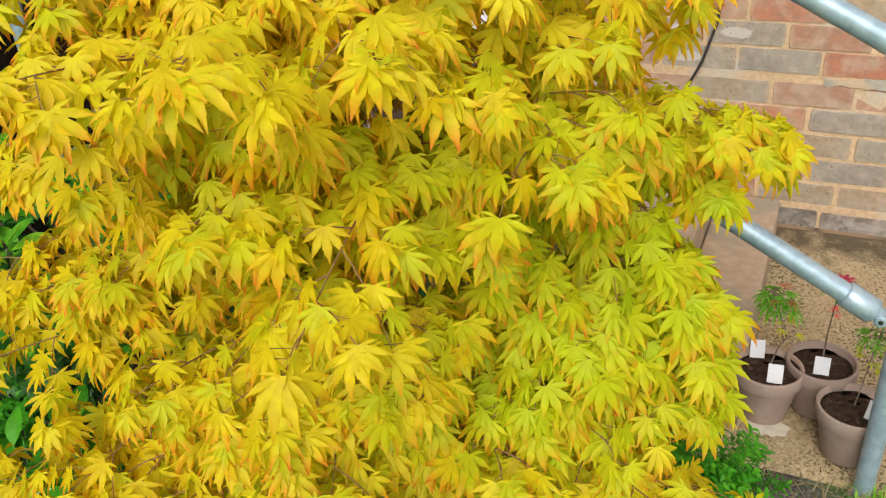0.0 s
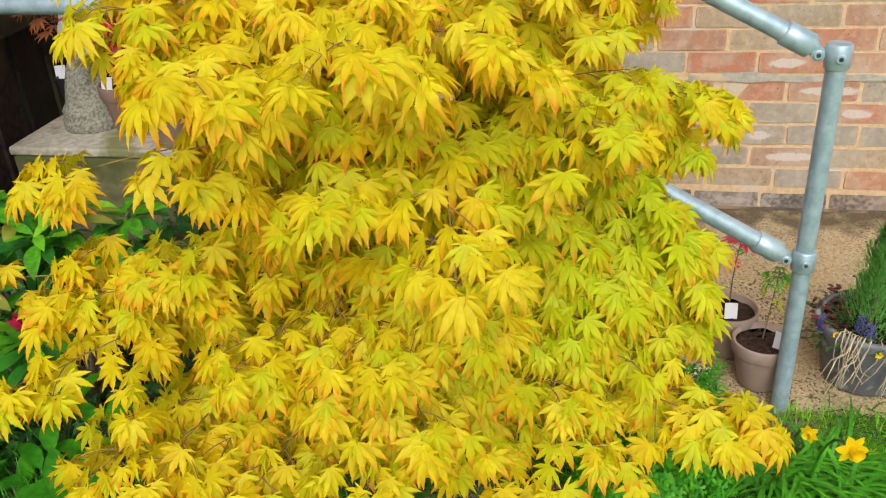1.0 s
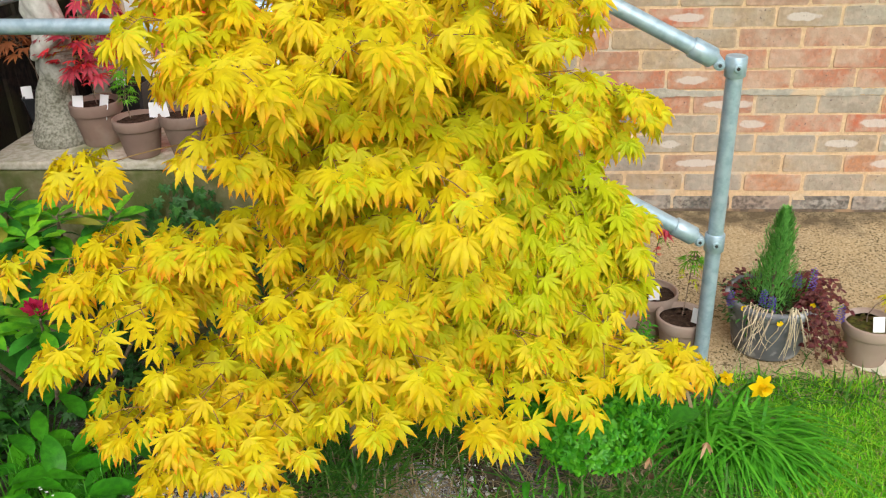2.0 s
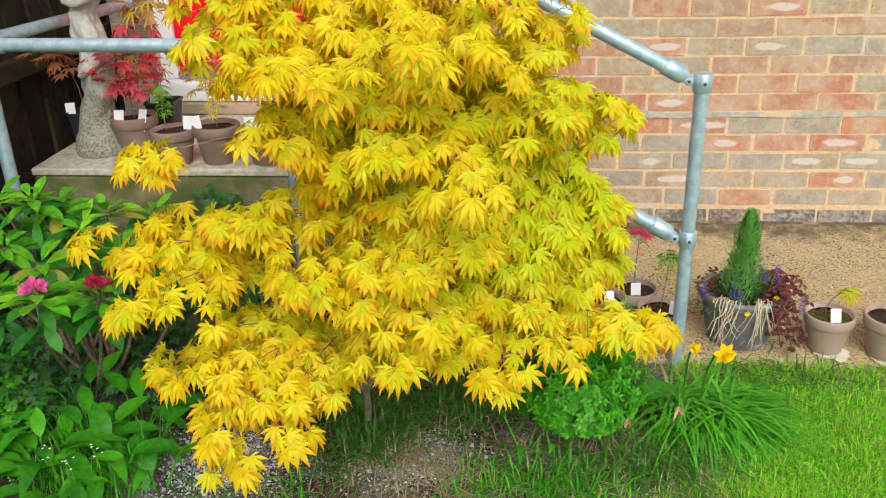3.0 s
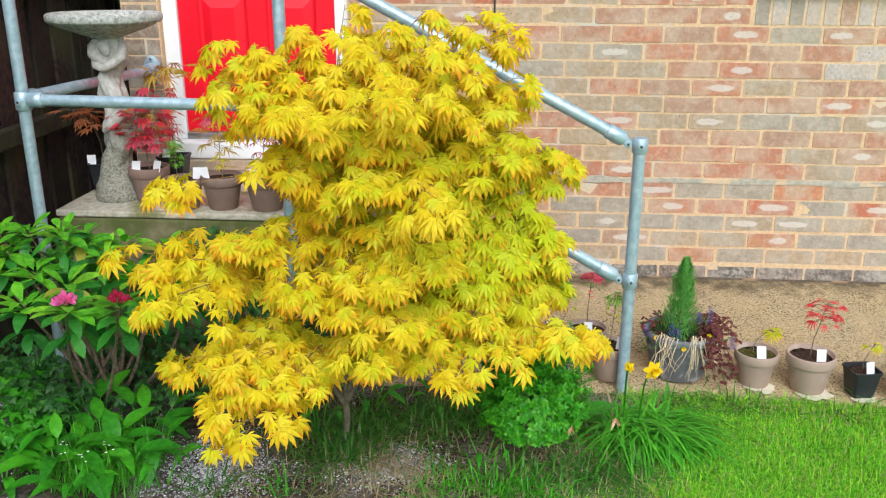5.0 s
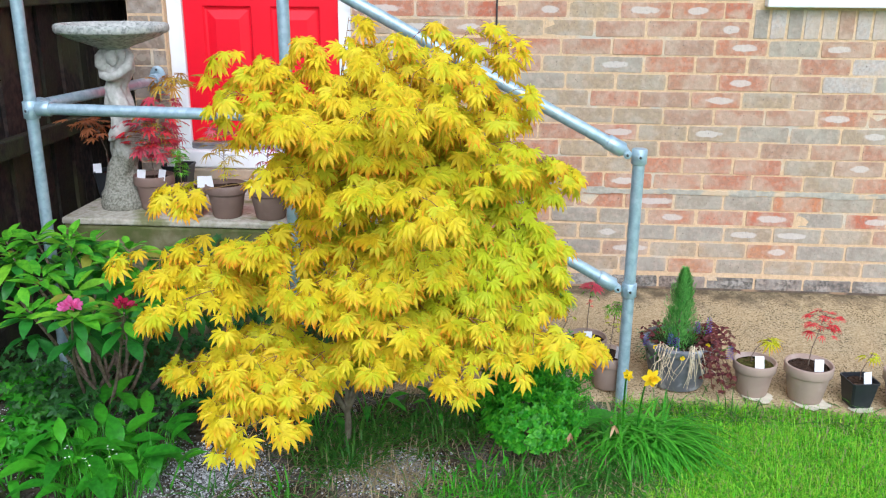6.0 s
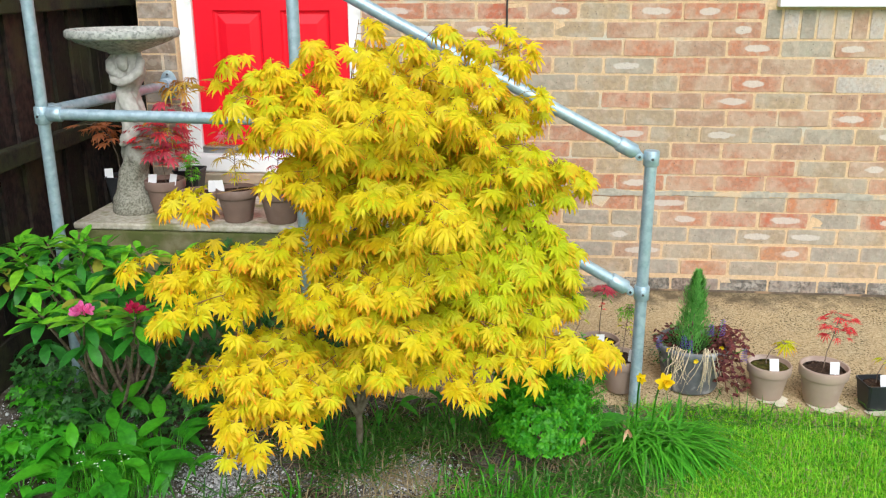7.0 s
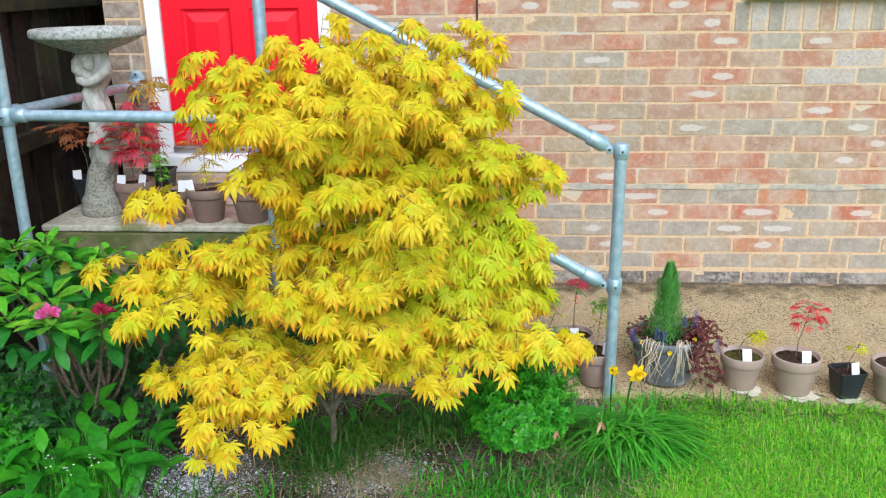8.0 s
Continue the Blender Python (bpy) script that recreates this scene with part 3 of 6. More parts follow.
def front_door():
    d = thing("door_1", "bright red panelled front door, closed, in a white frame", "door", kind="structure")
    y = 3.02
    f = Shape()
    f.box(DOOR_L, -1.612, y - 0.02, y + 0.06, 0.735, DOOR_T)
    f.box(-0.880, DOOR_R, y - 0.02, y + 0.06, 0.735, DOOR_T)
    f.box(-1.612, -0.880, y - 0.02, y + 0.06, DOOR_T - 0.07, DOOR_T)
    soften(part("door_frame", f, M_WHITE, d, "white plastic door frame"), 0.006)
    c = Shape()
    c.box(DOOR_L + 0.002, DOOR_R - 0.002, FACE - 0.03, y + 0.08, 0.652, 0.734)
    soften(part("door_sill", c, M_WHITE, d, "white plastic door sill"), 0.01)
    t = Shape()
    t.box(-1.610, -0.882, y - 0.03, y + 0.03, 0.735, 0.768)
    soften(part("threshold", t, M_ALU, d, "metal threshold strip"), 0.006)
    leaf = Shape()
    x0, x1, z0, z1 = -1.610, -0.882, 0.770, DOOR_T - 0.072
    panels = [(-1.520, -1.288), (-1.20, -0.968)]
    rows = [(0.93, 1.40), (1.54, 2.2), (2.3, 2.56)]
    xs = sorted([x0, x1] + [a for p in panels for a in p])
    zs = sorted([z0, z1] + [a for p in rows for a in p])
    for i in range(len(xs) - 1):
        for j in range(len(zs) - 1):
            a, b, c0, c1 = xs[i], xs[i + 1], zs[j], zs[j + 1]
            if (a, b) in panels and (c0, c1) in rows:
                rings = [(0.0, 0.0), (0.008, 0.011), (0.018, 0.013), (0.055, 0.002), (0.060, 0.0)]
                k = len(leaf.v)
                for inset, dep in rings:
                    leaf.v += [(a + inset, y + dep, c0 + inset), (b - inset, y + dep, c0 + inset), (b - inset, y + dep, c1 - inset), (a + inset, y + dep, c1 - inset)]
                for q in range(len(rings) - 1):
                    for e in range(4):
                        leaf.f.append((k + 4 * q + e, k + 4 * q + (e + 1) % 4, k + 4 * q + 4 + (e + 1) % 4, k + 4 * q + 4 + e))
                q = k + 4 * (len(rings) - 1)
                leaf.f.append((q, q + 1, q + 2, q + 3))
            else:
                k = len(leaf.v)
                leaf.v += [(a, y, c0), (b, y, c0), (b, y, c1), (a, y, c1)]
                leaf.f.append((k, k + 1, k + 2, k + 3))
    k = len(leaf.v)
    leaf.v += [(x0, y, z0), (x1, y, z0), (x1, y, z1), (x0, y, z1), (x0, y + 0.04, z0), (x1, y + 0.04, z0), (x1, y + 0.04, z1), (x0, y + 0.04, z1)]
    leaf.f += [(k, k + 4, k + 5, k + 1), (k + 1, k + 5, k + 6, k + 2), (k + 2, k + 6, k + 7, k + 3), (k + 3, k + 7, k + 4, k), (k + 4, k + 7, k + 6, k + 5)]
    leaf.t = [0.0] * len(leaf.v)
    part("door_leaf", leaf, M_RED, d, "bright red door leaf with raised panels")
    b = Shape()
    b.box(DOOR_L, DOOR_R, y + 0.081, y + 0.1, DOOR_B, DOOR_T)
    part("backing", b, M_WHITE, d)


def house_window():
    w = thing("window_1", "white plastic window above a brick-on-edge sill", "window", kind="structure")
    s = Shape()
    s.box(1.008, WIN_R + 0.03, FACE - 0.045, 3.1, 1.418, 1.452)
    s.box(1.012, WIN_R + 0.026, FACE - 0.02, 3.1, 1.4525, 1.469)
    soften(part("window_sill", s, M_WHITE, w, "white plastic sill"), 0.005)
    f = Shape()
    f.box(WIN_L, WIN_L + 0.06, 3.03, 3.1, WIN_B, WIN_T)
    f.box(WIN_R - 0.06, WIN_R, 3.03, 3.1, WIN_B, WIN_T)
    f.box(WIN_L + 0.06, WIN_R - 0.06, 3.03, 3.1, WIN_B, WIN_B + 0.06)
    f.box(WIN_L + 0.06, WIN_R - 0.06, 3.03, 3.1, WIN_T - 0.06, WIN_T)
    part("window_frame", f, M_WHITE, w)
    g = Shape()
    g.box(WIN_L + 0.06, WIN_R - 0.06, 3.06, 3.066, WIN_B + 0.06, WIN_T - 0.06)
    gm, n, l, p = nodes_of("window_glass")
    p.inputs["Transmission Weight"].default_value, p.inputs["Roughness"].default_value = 1.0, 0.02
    part("pane", g, gm, w).visible_shadow = False


WALL = house_wall()
front_door()
house_window()


# ---- platform and steps ----
def platform():
    t = thing("step_platform", "mossy concrete entrance platform with steps down one side", "steps", kind="structure")
    s = Shape()
    s.box(-1.87, -0.74, 2.20, FACE - 0.003, -0.1, 0.571)
    soften(part("landing", s, M_ALGAE, t, "concrete landing with green algae on its side"), 0.012, 3)
    s = Shape()
    s.box(-1.873, -0.737, 2.196, FACE - 0.003, 0.572, 0.6)
    soften(part("landing_top", s, M_SLAB, t, "pale worn concrete top"), 0.008, 3)
    for name, x0, x1, z in (("step", -0.738, -0.42, 0.41), ("step", -0.418, -0.10, 0.31), ("step", -0.098, 0.085, 0.20)):
        s = Shape()
        s.box(x0, x1, 2.20, FACE - 0.003, -0.1, z)
        soften(part(name, s, M_STEP if z < 0.35 else M_ALGAE, t), 0.012, 3)
    s = Shape()
    s.box(DOOR_L, DOOR_R, FACE - 0.05, FACE - 0.004, 0.602, 0.650)
    soften(part("door_step", s, M_STEP, t, "buff concrete strip below the door sill"), 0.006)


M_STEP = surf("buff_concrete", (0.48, 0.36, 0.25), (0.42, 0.31, 0.21), 30, (0.36, 0.3, 0.22), 9, rough=0.95, bump=0.4)
platform()


# ---- tubular handrail ----
PIPE = 0.0212


def handrail():
    t = thing("handrail", "galvanised steel tube handrail with clamped joints beside the steps", "handrail")
    y = 1.987

    def pipe(name, a, b, label=""):
        s = Shape()
        s.tube([a, b], PIPE, 24)
        return part(name, s, M_GALV, t, label, True)

    def collar(a, b, r=0.0275, parent=t):
        a, b = Vector(a), Vector(b)
        s = Shape()
        d = (b - a).normalized()
        s.tube([a, a + d * 0.003, b - d * 0.003, b], [r - 0.003, r, r, r - 0.003], 24)
        return part("clamp", s, M_GALV, parent, "", True)

    def screw(at, d, parent):
        at, d = Vector(at), Vector(d).normalized()
        s = Shape()
        s.tube([at, at + d * 0.004, at + d * 0.0045], [0.0105, 0.0105, 0.0085], 14)
        b = part("screw_boss", s, M_GALV, parent, "", True)
        s = Shape()
        s.tube([at + d * 0.0025, at + d * 0.0052], 0.0052, 6)
        part("screw", s, M_SCREW, parent, "dark hexagon socket screw")

    right, mid, left = 0.369, -0.869, -1.814
    up = pipe("post", (right, y, -0.05), (right, y, 0.955))
    pm = pipe("post", (mid, y, -0.05), (mid, y, 1.605))
    pl = pipe("post", (left, y, -0.05), (left, y, 1.605))
    slope_u, slope_l = -0.525, -0.56
    ends = []
    for name, z_at, slope, z_post in (("upper_rail", 0.966, slope_u, 0.94), ("lower_rail", 0.467, slope_l, 0.445)):
        a = Vector((mid + 0.02, y, z_at + slope * (mid + 0.02 - 0.30)))
        b = Vector((0.302, y, z_at))
        pipe(name, a, b)
        d = (b - a).normalized()
        c = collar(b - d * 0.055, b + d * 0.012, 0.0268)
        # swivel lugs between rail and post
        s = Shape()
        e = b + d * 0.012
        s.tube([e, e + d * 0.012, Vector((right - 0.034, y, z_post + 0.004))], [0.021, 0.013, 0.011], 14)
        part("swivel", s, M_GALV, t, "", True)
        s = Shape()
        s.tube([(right - 0.043, y - 0.016, z_post + 0.006), (right - 0.043, y + 0.016, z_post + 0.006)], 0.014, 18)
        sw = part("swivel_eye", s, M_GALV, t, "", True)
        screw((right - 0.043, y - 0.016, z_post + 0.006), (0, -1, 0), sw)
        k = collar((right, y, z_post - 0.027), (right, y, z_post + 0.027))
        screw((right, y - 0.027, z_post), (0.05, -1, 0), k)
        k2 = collar((mid, y, a.z - 0.02), (mid, y, a.z + 0.05))
    s = Shape()
    s.lathe([(0.0205, 0.0), (0.0205, 0.004), (0.015, 0.008), (0.0, 0.009)], 20, (right, y, 0.954))
    part("post_cap", s, M_GALV, t, "", True)
    for x in (mid, left):
        s = Shape()
        s.lathe([(0.0205, 0.0), (0.0205, 0.004), (0.015, 0.008), (0.0, 0.009)], 20, (x, y, 1.604))
        part("post_cap", s, M_GALV, t, "", True)
    # level rail between the upper posts
    z = 1.062
    pipe("level_rail", (left + 0.02, y, z + 0.006), (mid - 0.02, y, z - 0.006))
    c = collar((left + 0.024, y, z + 0.006), (left + 0.075, y, z + 0.006))
    k = collar((left, y, z - 0.03), (left, y, z + 0.034), 0.0285)
    screw((left - 0.004, y - 0.0285, z), (0, -1, 0), k)
    collar((mid - 0.07, y, z - 0.006), (mid - 0.024, y, z - 0.006))
    collar((mid, y, z - 0.03), (mid, y, z + 0.03), 0.0285)
    # rail back to the wall, ending in an oval flange
    a, b = Vector((left, y + 0.02, z + 0.012)), Vector((-1.735, FACE, 1.064))
    d = (b - a).normalized()
    pipe("wall_rail", a, b - d * 0.01)
    collar(a + d * 0.004, a + d * 0.05)
    collar(b - d * 0.055, b - d * 0.008, 0.031)
    s = Shape()
    n = 28
    for yy, k in ((FACE - 0.0005, 1.0), (FACE - 0.010, 1.0), (FACE - 0.013, 0.92)):
        s.v += [(b.x + 0.040 * k * math.cos(2 * math.pi * i / n), yy, b.z + 0.066 * k * math.sin(2 * math.pi * i / n)) for i in range(n)]
    for r in range(2):
        s.f += [(r * n + i, r * n + (i + 1) % n, (r + 1) * n + (i + 1) % n, (r + 1) * n + i) for i in range(n)]
    s.f.append(tuple(range(2 * n, 3 * n)))
    s.t = [0.0] * len(s.v)
    fl = part("flange", s, M_GALV, t, "oval wall flange", True)
    for dz in (-0.048, 0.048):
        screw((b.x, FACE - 0.013, b.z + dz), (0, -1, 0), fl)


handrail()


# ---- fence ----
def fence():
    t = thing("fence", "dark brown close-board garden fence with mossy rails", "fence")
    t.location = (-2.09, 2.0, 0)
    t.rotation_euler = (0, 0, radians(2.0))
    y, i = -2.6, 0
    while y < 2.4:
        w = 0.092 + rnd(-0.008, 0.006)
        s = Shape()
        z1 = 1.9 + rnd(-0.004, 0.004)
        x0, over = rnd(-0.002, 0.002) - 0.009 * (i % 2), 0.034 if i % 2 else 0.012
        s.add([(x0, y, 0.17), (x0 - 0.016, y, 0.17), (x0 - 0.028, y + w + over, 0.17), (x0 - 0.012, y + w + over, 0.17),
               (x0, y, z1), (x0 - 0.016, y, z1), (x0 - 0.028, y + w + over, z1), (x0 - 0.012, y + w + over, z1)],
              [(3, 2, 1, 0), (4, 5, 6, 7), (0, 1, 5, 4), (1, 2, 6, 5), (2, 3, 7, 6), (3, 0, 4, 7)])
        part("board", s, M_FENCE, t)
        y += w
        i += 1
    for z in (0.832, 1.408, 1.80):
        s = Shape()
        s.box(0.0045, 0.055, -2.6, 1.55, z, z + 0.075)
        soften(part("rail", s, M_MOSS, t, "green-tinged fence rail"), 0.006)
    for yy in (-1.3, 1.56):
        s = Shape()
        s.box(0.0045, 0.095, yy, yy + 0.095, -0.05, 1.95)
        soften(part("fence_post", s, M_FENCE, t), 0.006)
    s = Shape()
    s.box(-0.03, 0.008, -2.6, 2.4, -0.05, 0.168)
    soften(part("gravel_board", s, M_MOSS, t, "mossy bottom board"), 0.004)


fence()


# ---- the maple ----
LOBES = [(96, 0.44), (61, 0.75), (30, 0.93)]
MAPLE = [palmate(LOBES, 0.136, 0.40, 0.20, True), palmate(LOBES, 0.130, 0.40, 0.38, True), palmate([(88, 0.42), (55, 0.72), (27, 0.94)], 0.124, 0.41, 0.55, True),
         palmate([(104, 0.46), (67, 0.78), (33, 0.93)], 0.140, 0.39, 0.10, True)]
FINE = [palmate([(95, 0.5), (62, 0.8), (30, 0.95)], 0.075, 0.18, 0.3), palmate([(95, 0.45), (60, 0.75), (28, 0.95)], 0.07, 0.16, 0.5)]

# ends of the leafy boughs: x, y, z and how green their leaves are
LOW_BOUGHS = [(-0.72, 0.85, 0.39, 0.05), (-0.90, 0.99, 0.50, 0.1), (-0.98, 1.16, 0.42, 0.25), (-0.64, 0.98, 0.48, 0.2), (-0.43, 0.99, 0.54, 0.2), (-0.25, 1.08, 0.47, 0.2),
              (-0.10, 1.14, 0.52, 0.2), (0.10, 1.20, 0.53, 0.12), (-0.76, 1.22, 0.52, 0.5), (-0.52, 1.20, 0.46, 0.5), (-0.02, 1.34, 0.62, 0.7), (-0.24, 1.30, 0.56, 0.6)]
MID_BOUGHS = [(-0.95, 0.94, 0.70, 0.05), (-1.14, 1.17, 0.75, 0.02), (-1.01, 1.22, 0.915, 0.02), (-0.87, 1.34, 0.75, 0.45), (-0.62, 1.02, 0.72, 0.2), (-0.40, 1.02, 0.74, 0.15),
              (-0.27, 1.08, 0.78, 0.25), (-0.10, 1.30, 0.74, 0.8), (0.0, 1.45, 0.72, 0.75), (-0.72, 1.36, 0.72, 0.6), (-0.50, 1.28, 0.84, 0.5), (-0.26, 0.90, 0.96, 0.1)]
HIGH_BOUGHS = [(-0.46, 1.02, 1.0, 0.15), (-0.625, 1.05, 1.01, 0.1), (-0.60, 0.93, 1.18, 0.05), (-0.80, 1.16, 1.22, 0.25), (-0.84, 1.26, 1.31, 0.15), (-0.36, 0.95, 1.22, 0.02),
               (-0.24, 1.08, 1.20, 0.05), (-0.15, 1.32, 1.04, 0.5), (0.02, 1.46, 1.00, 0.3), (0.095, 1.62, 0.925, 0.25), (0.02, 1.60, 0.965, 0.35), (-0.06, 1.70, 1.14, 0.3)]
TOP_BOUGHS = [(-0.64, 1.34, 1.35, 0.15), (-0.48, 1.24, 1.30, 0.1), (-0.54, 1.42, 1.40, 0.15), (-0.40, 1.30, 1.36, 0.1), (-0.12, 1.42, 1.30, 0.1), (-0.16, 1.56, 1.38, 0.15),
              (-0.28, 1.24, 1.30, 0.1), (-0.33, 1.52, 1.38, 0.2), (-0.62, 1.70, 1.20, 0.4), (-0.30, 1.80, 1.10, 0.4), (0.17, 1.22, 0.52, 0.1), (-0.2, 1.75, 0.8, 0.5)]

INNER_BOUGHS = [(-0.35, 1.22, 0.93, 0.5), (-0.14, 1.42, 0.85, 0.75), (-0.45, 1.35, 1.10, 0.5), (-0.28, 1.28, 1.12, 0.4), (0.07, 1.58, 0.92, 0.4), (-0.09, 1.38, 0.73, 0.9), (-0.20, 1.24, 0.66, 0.7),
                (-0.04, 1.26, 0.60, 0.5), (-0.56, 1.22, 0.97, 0.4), (-0.15, 1.42, 0.95, 0.8), (0.0, 1.44, 0.62, 0.7), (-0.33, 1.2, 0.62, 0.5), (0.10, 1.28, 0.50, 0.2), (-0.44, 1.15, 0.86, 0.25), (-0.25, 1.22, 0.92, 0.4), (-0.22, 1.30, 0.83, 0.6), (-0.30, 1.15, 0.80, 0.3), (-0.05, 1.42, 0.80, 0.7)]
SIDE_BOUGHS = [(0.045, 1.45, 0.66, 0.6), (0.04, 1.38, 0.60, 0.5), (-0.80, 1.28, 0.64, 0.45), (-0.34, 1.02, 0.62, 0.2),
               (-0.16, 1.16, 0.60, 0.3), (-0.50, 1.05, 0.66, 0.2), (-0.70, 1.25, 1.28, 0.2), (-0.56, 1.12, 1.10, 0.15), (-0.20, 1.30, 1.22, 0.1), (-0.50, 1.30, 1.22, 0.2), (-0.06, 1.52, 1.20, 0.2), (-0.38, 1.15, 1.06, 0.3),
               (-0.62, 1.14, 1.04, 0.25), (-0.48, 1.14, 1.07, 0.3), (-0.39, 1.14, 1.0, 0.3), (-0.10, 1.24, 1.02, 0.4), (-0.71, 1.14, 0.83, 0.2), (-0.56, 1.14, 0.91, 0.25), (-0.80, 1.14, 0.80, 0.15),
               (0.01, 1.38, 0.765, 0.7), (-0.03, 1.40, 0.82, 0.8), (0.04, 1.36, 0.70, 0.6)]

FILL_BOUGHS = [(-0.073, 1.50, 1.33, 0.1), (-0.73, 1.28, 1.30, 0.12), (-0.502, 1.32, 1.33, 0.1), (-0.368, 1.34, 1.29, 0.1), (-0.203, 1.41, 1.28, 0.1), (-0.405, 1.17, 1.25, 0.05), (-0.141, 1.50, 1.20, 0.2), (-0.72, 1.14, 1.17, 0.15),
               (-0.152, 1.36, 1.14, 0.2), (-0.177, 1.24, 1.10, 0.3), (-0.073, 1.36, 1.07, 0.5), (-0.282, 1.24, 1.01, 0.7), (-0.037, 1.44, 0.98, 0.6), (-0.11, 1.40, 0.90, 0.9), (0.03, 1.50, 0.89, 0.8)]
RIGHT_FILL = [(-0.05, 1.47, 0.86, 0.9), (-0.01, 1.46, 0.81, 0.9), (0.03, 1.46, 0.755, 0.7), (0.04, 1.45, 0.70, 0.6), (0.045, 1.44, 0.64, 0.45), (0.05, 1.42, 0.58, 0.35), (-0.06, 1.52, 0.92, 0.8), (0.0, 1.58, 0.90, 0.6)]
LOW_FILL = [(-0.97, 1.24, 0.785, 0.05), (-0.93, 1.16, 0.74, 0.1), (-0.175, 1.33, 0.77, 0.7), (-0.495, 1.06, 0.76, 0.15), (-0.12, 1.28, 0.66, 0.5), 
            (-0.198, 1.22, 0.51, 0.3), (-0.025, 1.26, 0.53, 0.4), (-0.765, 0.97, 0.47, 0.1), (-0.56, 1.12, 0.46, 0.4), (-0.02, 1.50, 0.78, 0.8), (-0.78, 0.96, 0.52, 0.1), (-0.70, 0.93, 0.49, 0.15), (-0.80, 0.90, 0.42, 0.05)]


